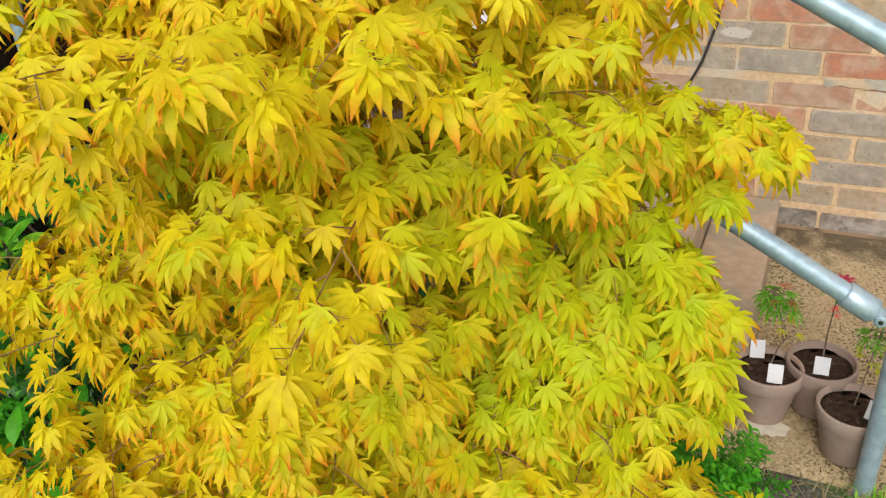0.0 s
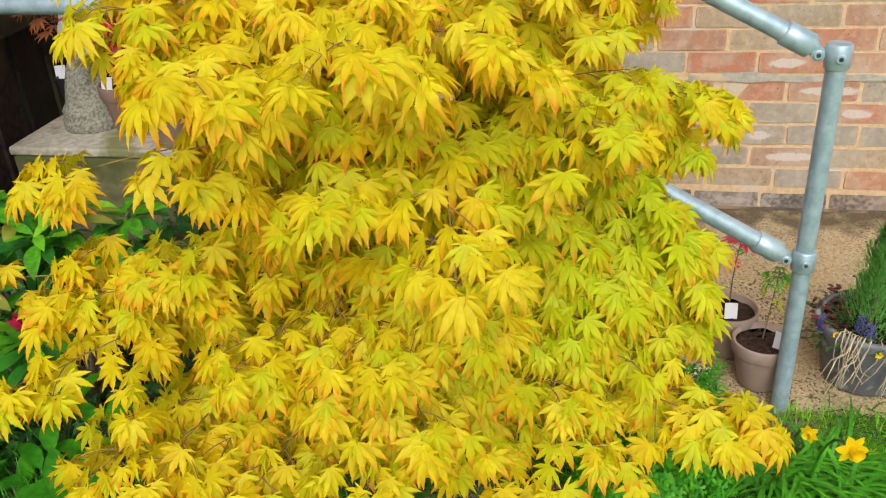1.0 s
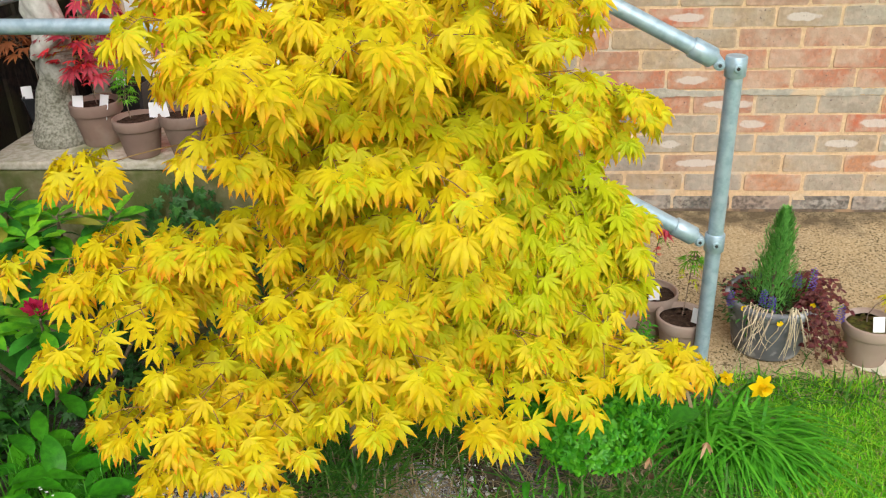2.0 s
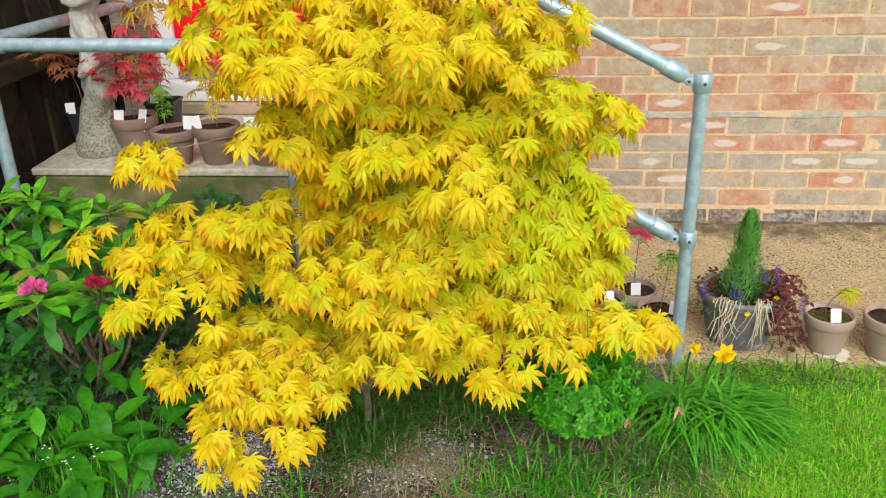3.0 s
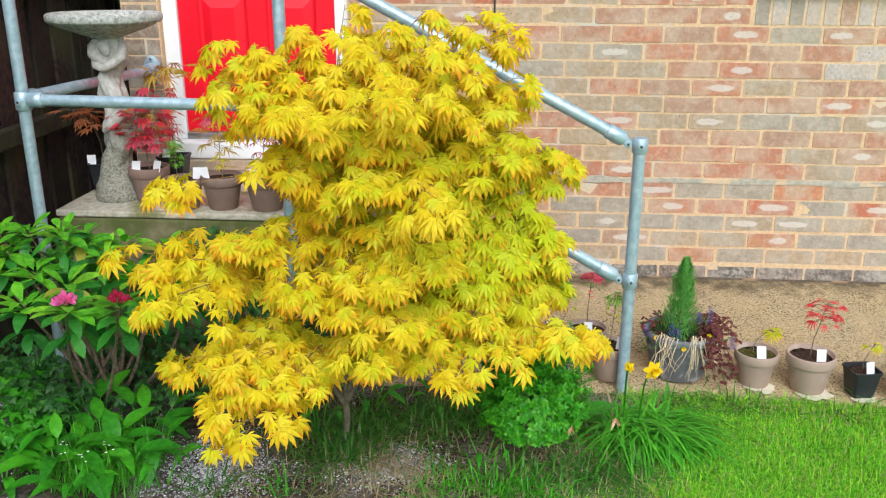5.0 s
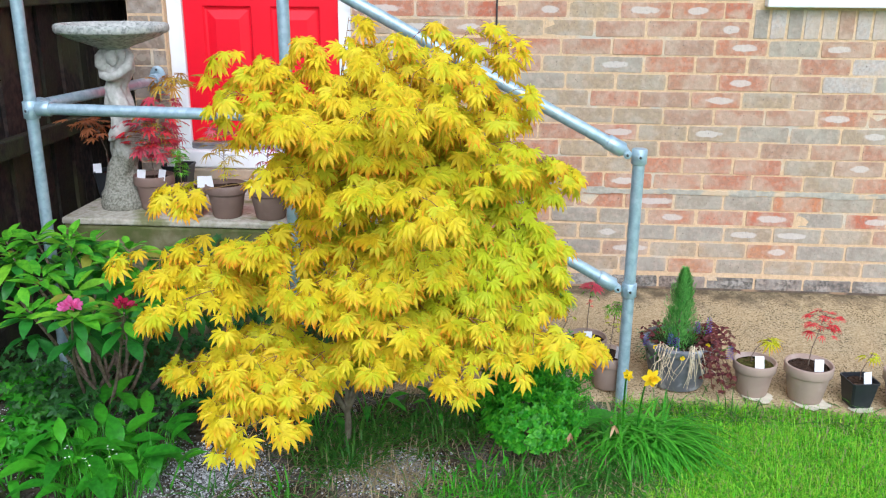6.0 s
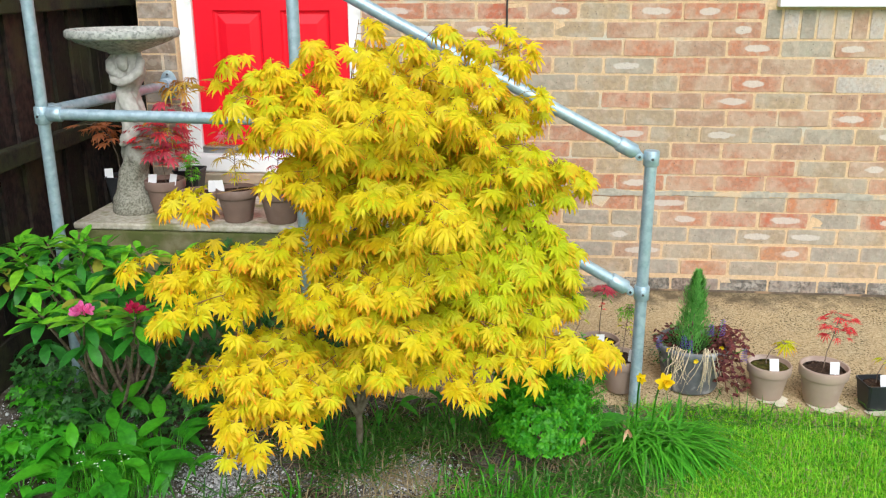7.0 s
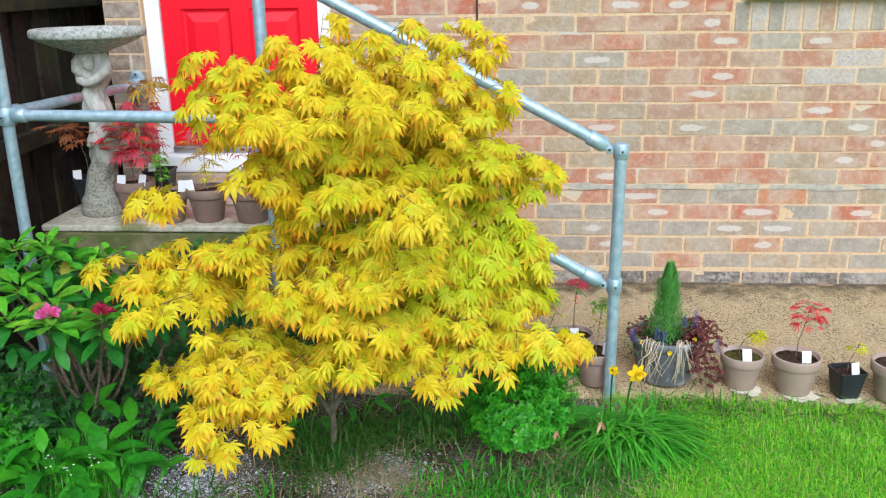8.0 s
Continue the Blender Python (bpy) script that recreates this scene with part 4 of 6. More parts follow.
def maple_tree():
    t = thing("maple_tree", "bushy young maple with bright yellow lobed leaves, orange at the tips", "tree", (-0.62, 1.56, 0))
    base = Vector((-0.62, 1.56, 0))
    here = Matrix.Translation(-base)
    leaves = []  # place, direction, face, size, tone

    def hang(p, out, green, size, spread=0.8):
        a = radians(rnd(22, 66))
        yaw = Matrix.Rotation(rnd(-spread, spread), 3, "Z")
        o = yaw @ out
        d = o * math.cos(a) - UP * math.sin(a)
        n = UP * 0.8 + o * 0.6 + Vector((0, -0.25, 0)) + Vector((rnd(-.35, .35), rnd(-.35, .35), 0))
        g = 0.8 * green + rnd(-0.24, 0.24)
        tone = 2 if g > 0.55 else 1 if g > 0.22 else 0
        leaves.append((p, d, n, size, tone))

    # stems from the foot
    heads = []
    trunk = Shape()
    trunk.tube(curve_points((0, 0, -0.05), (0.02, -0.02, 0.16), (0.01, 0, 0), 4), [0.014, 0.0125, 0.012, 0.0115, 0.011], 12)
    part("trunk", trunk, M_BARK, t, "", True)
    for x, y, z in ((-0.75, 1.42, 0.62), (-0.50, 1.38, 0.75), (-0.40, 1.50, 0.95), (-0.60, 1.45, 1.05), (-0.30, 1.45, 0.70)):
        s = Shape()
        top = Vector((x, y, z)) - base
        s.tube(curve_points((0.02, -0.02, 0.14), top, (rnd(-.03, .03), rnd(-.03, .03), 0), 8), [0.0095 - 0.0007 * i for i in range(9)], 9)
        part("limb", s, M_BARK, t, "", True)
        heads.append((top, curve_points((0.02, -0.02, 0.14), top, (0, 0, 0), 8)))
    twigs = Shape()
    for bx, by, bz, green in LOW_BOUGHS + MID_BOUGHS + HIGH_BOUGHS + TOP_BOUGHS + INNER_BOUGHS + SIDE_BOUGHS + FILL_BOUGHS + LOW_FILL + RIGHT_FILL:
        end = Vector((bx, by + 0.02, bz + 0.025)) - base
        # the bough leaves the stem that lies nearest to it, somewhat lower than its end
        _, pts = min(heads, key=lambda h: min((q - end).length + abs(q.z - (end.z - 0.06)) for q in h[1]))
        start = min(pts, key=lambda q: (q - end).length + 1.2 * abs(q.z - (end.z - 0.05)))
        run = end - start
        flat = Vector((run.x, run.y, 0))
        out = flat.normalized() if flat.length > 0.03 else Vector((0, -1, 0))
        out = (out + Vector((0, -0.35, 0))).normalized()
        pts = curve_points(start, end, UP * (0.01 + 0.04 * flat.length), 9)
        s = Shape()
        s.tube(pts, [0.0024 - 0.00018 * i for i in range(10)], 6)
        part("bough", s, M_TWIG, t, "", True)
        side = out.cross(UP)
        sparse = bx < -0.70 or (bx < -0.64 and bz > 1.0)
        count = 5 if bx < -0.98 and bz > 0.85 else 7 if sparse else 6 if (bx, by, bz, green) in FILL_BOUGHS + LOW_FILL + RIGHT_FILL else 10
        for k in range(count):
            bare = 0.80 if count == 5 else 0.45 if sparse else 0.22
            u = bare + (1 - bare) * (k + 0.5) / count
            i = min(8, int(u * 9))
            root = pts[i].lerp(pts[i + 1], u * 9 - i)
            sgn = 1 if k % 2 else -1
            length = rnd(0.045, 0.11) * (1.15 - 0.5 * abs(u - 0.7))
            d = (out * rnd(0.4, 0.9) + side * sgn * rnd(0.5, 1.0) + UP * rnd(-0.45, 0.3)).normalized()
            if k == count - 1:
                d, length = (out + UP * 0.05).normalized(), 0.045
            tp = curve_points(root, root + d * length - UP * length * 0.28, UP * length * 0.12, 4)
            twigs.tube(tp, [0.0012, 0.0011, 0.001, 0.0008, 0.0007], 5, False)
            flat_d = Vector((d.x, d.y, 0)).normalized()
            for j, q in ((1, -1), (1, 1), (2, -1), (2, 1), (3, -1), (3, 1)):
                if rng.random() < (0.7 if j == 1 else 0.36):
                    continue
                o = (flat_d * 0.6 + flat_d.cross(UP) * q * rnd(0.4, 1.0) + out * 0.3).normalized()
                p = tp[j] + o * rnd(0.010, 0.024) + UP * rnd(0.0, 0.014)
                twigs.tube([tp[j], p], 0.0006, 3, False)
                hang(p, o, green, rnd(0.038, 0.054))
            # the twig's end carries an umbrella of hanging leaves
            for q in (-1.15, -0.4, 0.4, 1.15):
                o = Matrix.Rotation(q + rnd(-.2, .2), 3, "Z") @ flat_d
                p = tp[4] + o * rnd(0.006, 0.018) + UP * rnd(-0.006, 0.010)
                twigs.tube([tp[4], p], 0.0006, 3, False)
                hang(p, o, green, rnd(0.041, 0.058), 0.3)
        # short leafy spurs on the upper side of the bough
        for k in range(2 if count == 5 else 5):
            u = rnd(0.85 if count == 5 else 0.35, 0.97)
            i = min(8, int(u * 9))
            root = pts[i].lerp(pts[i + 1], u * 9 - i)
            o = Matrix.Rotation(rnd(-2.2, 2.2), 3, "Z") @ out
            p = root + UP * rnd(0.012, 0.03) + o * 0.008
            twigs.tube([root, p], 0.0006, 3, False)
            hang(p, o, green, rnd(0.039, 0.056), 0.5)
    part("twig_growth", twigs, M_TWIG, t, "reddish leaf stalks and twigs")["kind"] = "stuff"
    mats = (M_GOLD, M_YELLOW, M_LIMELEAF)
    leaves.sort(key=lambda q: q[0].y - 0.25 * q[0].z)
    single = []
    for k, pattern in enumerate(MAPLE):
        row = []
        for m in mats:
            s = Shape()
            s.add(*pattern)
            row.append(s.mesh("leaf", m, True))
        single.append(row)
    rest = [Shape(), Shape(), Shape()]
    for i, (p, d, n, size, tone) in enumerate(leaves):
        k = rng.randrange(len(MAPLE))
        if i < 300:
            ob = new("leaf", single[k][tone])
            ob.parent = t
            ob.matrix_basis = Matrix.Translation(p) @ (basis(d, n) * size).to_4x4()
        else:
            placed(rest[tone], MAPLE[k], p, d, n, size)
    for s, m, label in zip(rest, mats, ("gold leaves with orange tips", "yellow leaves", "lime-green inner leaves")):
        part("foliage", s, m, t, label, True)["kind"] = "stuff"


maple_tree()


# ---- bird bath ----
def bird_bath():
    cx, cy = -1.695, 2.40
    s = Shape()
    # an upright twisted figure on a round foot, kept as one plain form: height, radius, sway
    rows = [(0.0, 0.090, 0.0), (0.008, 0.0935, 0.0), (0.030, 0.0940, 0.0), (0.038, 0.0900, 0.0), (0.046, 0.0885, 0.0), (0.060, 0.0890, 0.0), (0.070, 0.082, -0.001), (0.082, 0.073, -0.002), (0.11, 0.065, -0.001),
            (0.144, 0.057, 0.002), (0.18, 0.056, 0.010), (0.22, 0.060, 0.024), (0.26, 0.0625, 0.027), (0.31, 0.0620, 0.0265), (0.34, 0.0600, 0.035), (0.37, 0.0600, 0.040), (0.40, 0.0585, 0.034),
            (0.433, 0.0580, 0.022), (0.47, 0.0510, 0.016), (0.50, 0.0465, 0.012), (0.515, 0.0450, 0.018), (0.533, 0.0480, 0.027), (0.56, 0.0630, 0.0265), (0.595, 0.0640, 0.029), (0.622, 0.0600, 0.031), (0.640, 0.053, 0.032), (0.652, 0.050, 0.033)]
    n = 64
    rows = [tuple(p + (q - p) * k / 3 for p, q in zip(a, b)) for a, b in zip(rows, rows[1:]) for k in (0, 1, 2)] + [rows[-1]]
    verts = []
    for z, r, dx in rows:
        bulge = 0 if z < 0.075 else min(1, (z - 0.075) / 0.10)
        for i in range(n):
            a = 2 * math.pi * i / n
            tw = a + 5.2 * z
            folds = 0.07 * math.sin(2 * tw) + 0.06 * math.sin(3 * tw + 9 * z) - 0.12 * max(0, math.sin(2 * a - 24 * z)) ** 6 - 0.07 * max(0, math.sin(3 * a + 31 * z)) ** 8
            q = r * (1 + bulge * folds + 0.16 * bulge * noise.noise(Vector((math.cos(a) * 2.0, math.sin(a) * 2.0, z * 17))) + 0.02 * noise.noise(Vector((math.cos(a) * 9, math.sin(a) * 9, z * 90))))
            verts.append((cx + dx + q * math.cos(a), cy + q * math.sin(a), 0.6 + z))
    faces = [(j * n + i, j * n + (i + 1) % n, (j + 1) * n + (i + 1) % n, (j + 1) * n + i) for j in range(len(rows) - 1) for i in range(n)]
    faces += [tuple(range(n))[::-1], tuple(range((len(rows) - 1) * n, len(rows) * n))]
    s.add(verts, faces)

    def lump(pts, radii):
        s.tube([(cx + x, cy + y, 0.6 + z) for x, y, z in pts], radii, 14)

    # rounded lumps of the upper half, as the worn casting shows them
    lump(((0.078, 0.0, 0.648), (0.096, -0.026, 0.622), (0.094, -0.046, 0.585), (0.062, -0.066, 0.556), (0.026, -0.070, 0.542), (-0.008, -0.058, 0.552), (-0.022, -0.044, 0.568)), [0.010, 0.018, 0.020, 0.019, 0.018, 0.017, 0.009])
    lump(((-0.012, -0.020, 0.650), (-0.022, -0.034, 0.622), (-0.014, -0.050, 0.594), (0.002, -0.056, 0.578), (0.010, -0.054, 0.570)), [0.010, 0.021, 0.025, 0.021, 0.008])
    lump(((0.040, -0.040, 0.650), (0.030, -0.052, 0.628), (0.036, -0.058, 0.606), (0.042, -0.056, 0.590)), [0.012, 0.024, 0.023, 0.010])
    lump(((0.080, -0.020, 0.40), (0.066, -0.046, 0.36), (0.028, -0.062, 0.322), (-0.010, -0.052, 0.29)), [0.010, 0.026, 0.026, 0.010])
    me = s.mesh("statue_pedestal", M_STATUE, True)
    tagged(new("statue_pedestal", me), "weathered cast-stone figure pedestal standing on the landing", "statue")
    b = Shape()
    prof = [(0.0, 0.0), (0.060, 0.0), (0.064, 0.006), (0.082, 0.012), (0.140, 0.032), (0.186, 0.050), (0.192, 0.054), (0.194, 0.058), (0.208, 0.061), (0.2145, 0.064), (0.2190, 0.070), (0.2190, 0.086), (0.216, 0.093), (0.209, 0.097), (0.199, 0.096), (0.192, 0.092), (0.175, 0.076), (0.10, 0.060), (0.0, 0.054)]
    b.lathe(prof, 56, (cx + 0.022, cy, 1.2515), lambda a, z: 1 + 0.012 * math.sin(5 * a) + 0.008 * math.sin(11 * a + 1))
    ob = new("bird_bath_bowl", b.mesh("bird_bath_bowl", M_BOWL, True))
    tagged(ob, "round lichen-stained stone bird bath bowl on a figure pedestal", "bird bath")


bird_bath()


# ---- potted seedlings ----
def pot_shape(r, h):
    s = Shape()
    s.lathe([(r * 0.66, 0), (r * 0.69, 0.004), (r * 0.90, h * 0.70), (r * 0.905, h * 0.715), (r * 0.985, h * 0.735), (r, h * 0.75), (r * 1.01, h * 0.97), (r * 0.99, h), (r * 0.93, h),
             (r * 0.91, h * 0.98), (r * 0.86, h * 0.86), (0.0, h * 0.855)], 36)
    return s


def soil_shape(r, z, sides=26):
    s = Shape()
    rings = [(r * k / 5, z) for k in range(5, -1, -1)]
    s.lathe(rings, sides)
    s.v = [(x, y, zz + 0.006 * noise.noise(Vector((x * 60, y * 60, r * 99))) + 0.004 * (1 - (x * x + y * y) / (r * r))) for x, y, zz in s.v]
    return s


def tag_shape(w, h, lean, turn):
    """A white plastic label on its stake."""
    s = Shape()
    s.box(-w / 2, w / 2, -0.0006, 0.0006, 0.0, h)
    m = Matrix.Rotation(turn, 4, "Z") @ Matrix.Rotation(lean, 4, "X")
    s.v = [tuple(m @ Vector(p)) for p in s.v]
    return s


def seedling(t, z0, stem, leaf_sets, thick=0.0022):
    """stem: points of the main shoot; leaf_sets: (material, number, lowest share of the height, highest, leaf size, fine, spread)."""
    pts = [Vector(p) + UP * z0 for p in stem]
    s = Shape()
    s.tube(pts, [thick * (1 - 0.55 * i / (len(pts) - 1)) for i in range(len(pts))], 7)
    out = {}
    for material, count, lo, hi, size, fine, spread in leaf_sets:
        sh = out.setdefault(material.name, (material, Shape()))[1]
        for k in range(count):
            u = lo + (hi - lo) * (k + rnd(0.2, 0.8)) / count
            f = min(len(pts) - 1.001, u * (len(pts) - 1))
            p = pts[int(f)].lerp(pts[int(f) + 1], f - int(f))
            a = k * 2.4 + rnd(-0.5, 0.5)
            o = Vector((math.cos(a), math.sin(a), rnd(0, 0.35)))
            e = p + o * spread * rnd(0.45, 1.0)
            s.tube([p, p.lerp(e, 0.5) + UP * 0.006, e], [0.0011, 0.0009, 0.0006], 4, False)
            down = radians(rnd(-25, 50))
            o.z = 0
            o = o.normalized()
            placed(sh, (FINE if fine else MAPLE)[k % 2], e, o * math.cos(down) - UP * math.sin(down), UP + o * 0.5, size * rnd(0.75, 1.15))
    part("stem", s, M_STEM, t, "thin brown stem", True)
    for material, sh in out.values():
        part("foliage", sh, material, t, material.name.replace("_", " "), True)


def potted(at, r, h, label, stem=(), leaf_sets=(), material=None, soil=None, tags=((0.0, -0.05, 0.0),), square=False, turn=0.0):
    t = thing("potted_maple", label, "potted plant", at, "potted maple seedlings")
    if square:
        s = Shape()
        for k, z in ((0.72, 0.0), (0.97, h * 0.93), (1.03, h * 0.935), (1.03, h), (0.96, h), (0.9, h * 0.85)):
            q = r * k
            c = q * 0.16
            s.v += [(x, y, z) for x, y in ((-q + c, -q), (q - c, -q), (q, -q + c), (q, q - c), (q - c, q), (-q + c, q), (-q, q - c), (-q, -q + c))]
        s.f = [(8 * j + i, 8 * j + (i + 1) % 8, 8 * j + 8 + (i + 1) % 8, 8 * j + 8 + i) for j in range(5) for i in range(8)] + [tuple(range(8))[::-1], tuple(range(40, 48))]
        s.t = [0.0] * len(s.v)
        ob = part("pot", s, M_BLACK, t, "square black plastic pot")
        ob.rotation_euler.z = turn
    else:
        part("pot", pot_shape(r, h), material or M_POT, t, "", True)
    part("soil", soil_shape(r * (0.9 if square else 0.895), h * 0.88, 8 if square else 26), soil or M_SOIL, t, "dark potting soil", True)
    for tx, ty, tw in tags:
        ob = part("tag", tag_shape(0.034, 0.046, radians(rnd(-24, -12)), tw), M_TAG, t, "blank white plastic plant tag")
        ob.location = (tx, ty, h * 0.9)
        stake = Shape()
        stake.box(-0.006, 0.006, -0.0006, 0.0006, -0.035, 0.0)
        part("stake", stake, M_TAG, ob, "narrow stake pushed into the soil").rotation_euler.z = tw
    if stem:
        seedling(t, h * 0.88, stem, leaf_sets)
    return t


def path_pots():
    z = path_z
    potted((0.136, 2.155, z(2.155)), 0.080, 0.140, "taupe clay pot with a green-leaved maple seedling and white tag", ((0, 0.01, 0), (0.012, 0.01, 0.06), (0.03, 0.0, 0.11), (0.005, 0.0, 0.17), (-0.015, 0.0, 0.225)),
           ((M_FRESH, 22, 0.78, 1.0, 0.042, True, 0.03), (M_LIMELEAF, 6, 0.5, 0.75, 0.03, True, 0.03), (M_ORANGE, 4, 0.85, 1.0, 0.036, True, 0.03)), tags=((0.018, -0.045, 0.1), (-0.03, 0.04, 0.2)))
    potted((0.250, 2.208, z(2.208)), 0.080, 0.140, "taupe clay pot with a tall crimson-leaved maple seedling", ((0, 0.01, 0), (0.0, 0.01, 0.09), (0.004, 0.01, 0.165), (0.012, 0.005, 0.24)),
           ((M_DARKRED, 6, 0.85, 1.0, 0.046, False, 0.016), (M_REDLEAF, 3, 0.5, 0.7, 0.02, True, 0.012), (M_FRESH, 3, 0.7, 0.85, 0.03, True, 0.03)), tags=((0.0, -0.04, 0.05),))
    potted((0.326, 2.082, z(2.09)), 0.080, 0.140, "taupe clay pot with a spindly yellow-green maple seedling", ((0, 0.015, 0), (0.006, 0.015, 0.06), (0.012, 0.02, 0.13), (0.02, 0.02, 0.21)),
           ((M_LIMELEAF, 6, 0.55, 0.85, 0.03, True, 0.03), (M_FRESH, 12, 0.85, 1.0, 0.036, True, 0.028)), tags=((0.035, -0.03, -0.5),))
    potted((0.878, 2.075, z(2.08)), 0.080, 0.134, "taupe clay pot with a small yellow drooping maple seedling", ((-0.01, 0.01, 0), (-0.012, 0.01, 0.03), (0.0, 0.0, 0.07), (0.035, 0.0, 0.10), (0.05, -0.01, 0.095)),
           ((M_YELLOW, 9, 0.75, 1.0, 0.055, True, 0.014),), soil=M_MOSSY_SOIL, tags=((0.006, -0.045, 0.05),))
    potted((1.068, 2.045, z(2.07)), 0.088, 0.146, "taupe clay pot with a bright red fine-leaved maple seedling", ((0.0, 0.01, 0), (0.004, 0.01, 0.07), (0.014, 0.0, 0.13), (0.024, 0.0, 0.185), (0.034, 0.0, 0.215)),
           ((M_REDLEAF, 34, 0.50, 1.0, 0.034, True, 0.056),), tags=((0.022, -0.045, 0.05),))
    potted((1.25, 2.02, z(2.05)), 0.053, 0.105, "small square black pot with a pale yellow maple seedling", ((0.0, 0.0, 0), (0.0, 0.0, 0.04), (0.015, 0.0, 0.08), (0.03, 0.0, 0.115)),
           ((M_YELLOW, 4, 0.6, 1.0, 0.038, True, 0.015), (M_LIMELEAF, 4, 0.7, 1.0, 0.04, True, 0.02)), tags=((0.018, -0.03, 0.35),), square=True, turn=0.15)
    potted((1.418, 2.0, z(2.04)), 0.09, 0.148, "taupe clay pot with a bare young maple stem", ((0.0, 0.01, 0), (0.0, 0.01, 0.05), (0.01, 0.0, 0.1)), ((M_ORANGE, 3, 0.7, 1.0, 0.03, True, 0.02),), tags=((0.02, -0.045, 0.1),))
    potted((1.60, 1.99, z(2.04)), 0.085, 0.14, "taupe clay pot with a short maple seedling", ((0.0, 0.01, 0), (0.0, 0.01, 0.05), (0.01, 0.0, 0.08)), ((M_YELLOW, 3, 0.7, 1.0, 0.03, True, 0.02),))
    # pale rings that old pots have left on the edge of the path
    for x, y, r in ((0.892, 2.045, 0.075), (1.082, 2.01, 0.082), (1.255, 1.985, 0.055), (0.15, 2.11, 0.06)):
        s = Shape()
        n = 26
        s.v = [(x, y, z(y) + 0.005)] + [(x + r * (0.8 + 0.35 * noise.noise(Vector((i * 0.7, x * 9, 0)))) * math.cos(2 * math.pi * i / n), y + 0.8 * r * (0.8 + 0.35 * noise.noise(Vector((i * 0.7, x * 5, 4)))) * math.sin(2 * math.pi * i / n), z(y) + 0.0035 + 0.02 * math.sin(2 * math.pi * i / n) * r) for i in range(n)]
        s.f = [(0, 1 + i, 1 + (i + 1) % n) for i in range(n)]
        s.t = [0.0] * len(s.v)
        tagged(part("lime_stain", s, M_LIME), "chalky pale stain on the path under a pot", "stain", "pale stains", "structure")


def landing_pots():
    z = 0.6005
    potted((-1.552, 2.385, z), 0.082, 0.142, "taupe clay pot with a dark red and olive maple seedling", ((0.0, 0.01, 0), (-0.01, 0.01, 0.09), (0.0, 0.0, 0.19), (0.045, 0.01, 0.31), (0.13, 0.0, 0.41)),
           ((M_DARKRED, 64, 0.25, 0.78, 0.052, False, 0.115), (M_REDLEAF, 30, 0.2, 0.66, 0.050, False, 0.12), (M_OLIVE, 16, 0.35, 0.7, 0.055, True, 0.09), (M_OLIVE, 20, 0.88, 1.0, 0.062, True, 0.08)), material=M_POT_ROSE, tags=((-0.03, -0.06, 0.1), (0.05, -0.05, -0.3)))
    potted((-1.365, 2.268, z), 0.076, 0.125, "brown clay pot with a fresh green maple seedling", ((-0.03, 0.02, 0), (-0.035, 0.02, 0.06), (-0.03, 0.02, 0.12), (-0.035, 0.02, 0.16)),
           ((M_FRESH, 34, 0.3, 1.0, 0.030, True, 0.022),), material=M_POT_ROSE, tags=((0.045, 0.03, 0.1),))
    potted((-1.215, 2.288, z), 0.082, 0.135, "taupe clay pot with a spindly olive and pink maple seedling", ((0.0, 0.01, 0), (-0.005, 0.01, 0.08), (0.0, 0.0, 0.15), (-0.02, 0.01, 0.24)),
           ((M_OLIVE, 26, 0.45, 0.95, 0.045, True, 0.07), (M_PINKLEAF, 8, 0.9, 1.0, 0.045, True, 0.06), (M_YELLOW, 8, 0.15, 0.4, 0.04, True, 0.035)), material=M_POT_ROSE, tags=((-0.06, -0.02, 0.7),))
    potted((-1.035, 2.283, z), 0.085, 0.135, "taupe clay pot with a sparse crimson maple seedling", ((0.0, 0.01, 0), (-0.01, 0.01, 0.08), (0.0, 0.0, 0.15), (0.02, 0.01, 0.22)),
           ((M_DARKRED, 16, 0.5, 1.0, 0.042, True, 0.06), (M_PINKLEAF, 4, 0.3, 0.6, 0.035, True, 0.05)), material=M_POT_ROSE, tags=((-0.05, -0.035, 0.1), (-0.015, -0.055, 0.3)))
    potted((-0.86, 2.29, z), 0.082, 0.135, "brown clay pot on the landing's edge beside the post", (), (), M_POT_DARK, tags=())
    potted((-1.815, 2.54, z), 0.055, 0.12, "small black pot with a rusty-orange maple seedling near the fence", ((0.0, 0.0, 0), (0.0, -0.01, 0.10), (-0.03, -0.01, 0.19), (-0.10, -0.02, 0.24)),
           ((M_ORANGE, 22, 0.5, 1.0, 0.055, False, 0.06),), square=True, tags=((-0.04, -0.03, 0.4),), turn=0.1)
    potted((-1.56, 2.68, z), 0.06, 0.125, "small black pot standing behind the clay pots by the door", ((0.0, 0.0, 0), (0.0, 0.0, 0.08), (0.01, 0.0, 0.16)), ((M_DARKRED, 8, 0.5, 1.0, 0.04, True, 0.04),), square=True, tags=((-0.02, -0.04, 0.0),))


path_pots()
landing_pots()


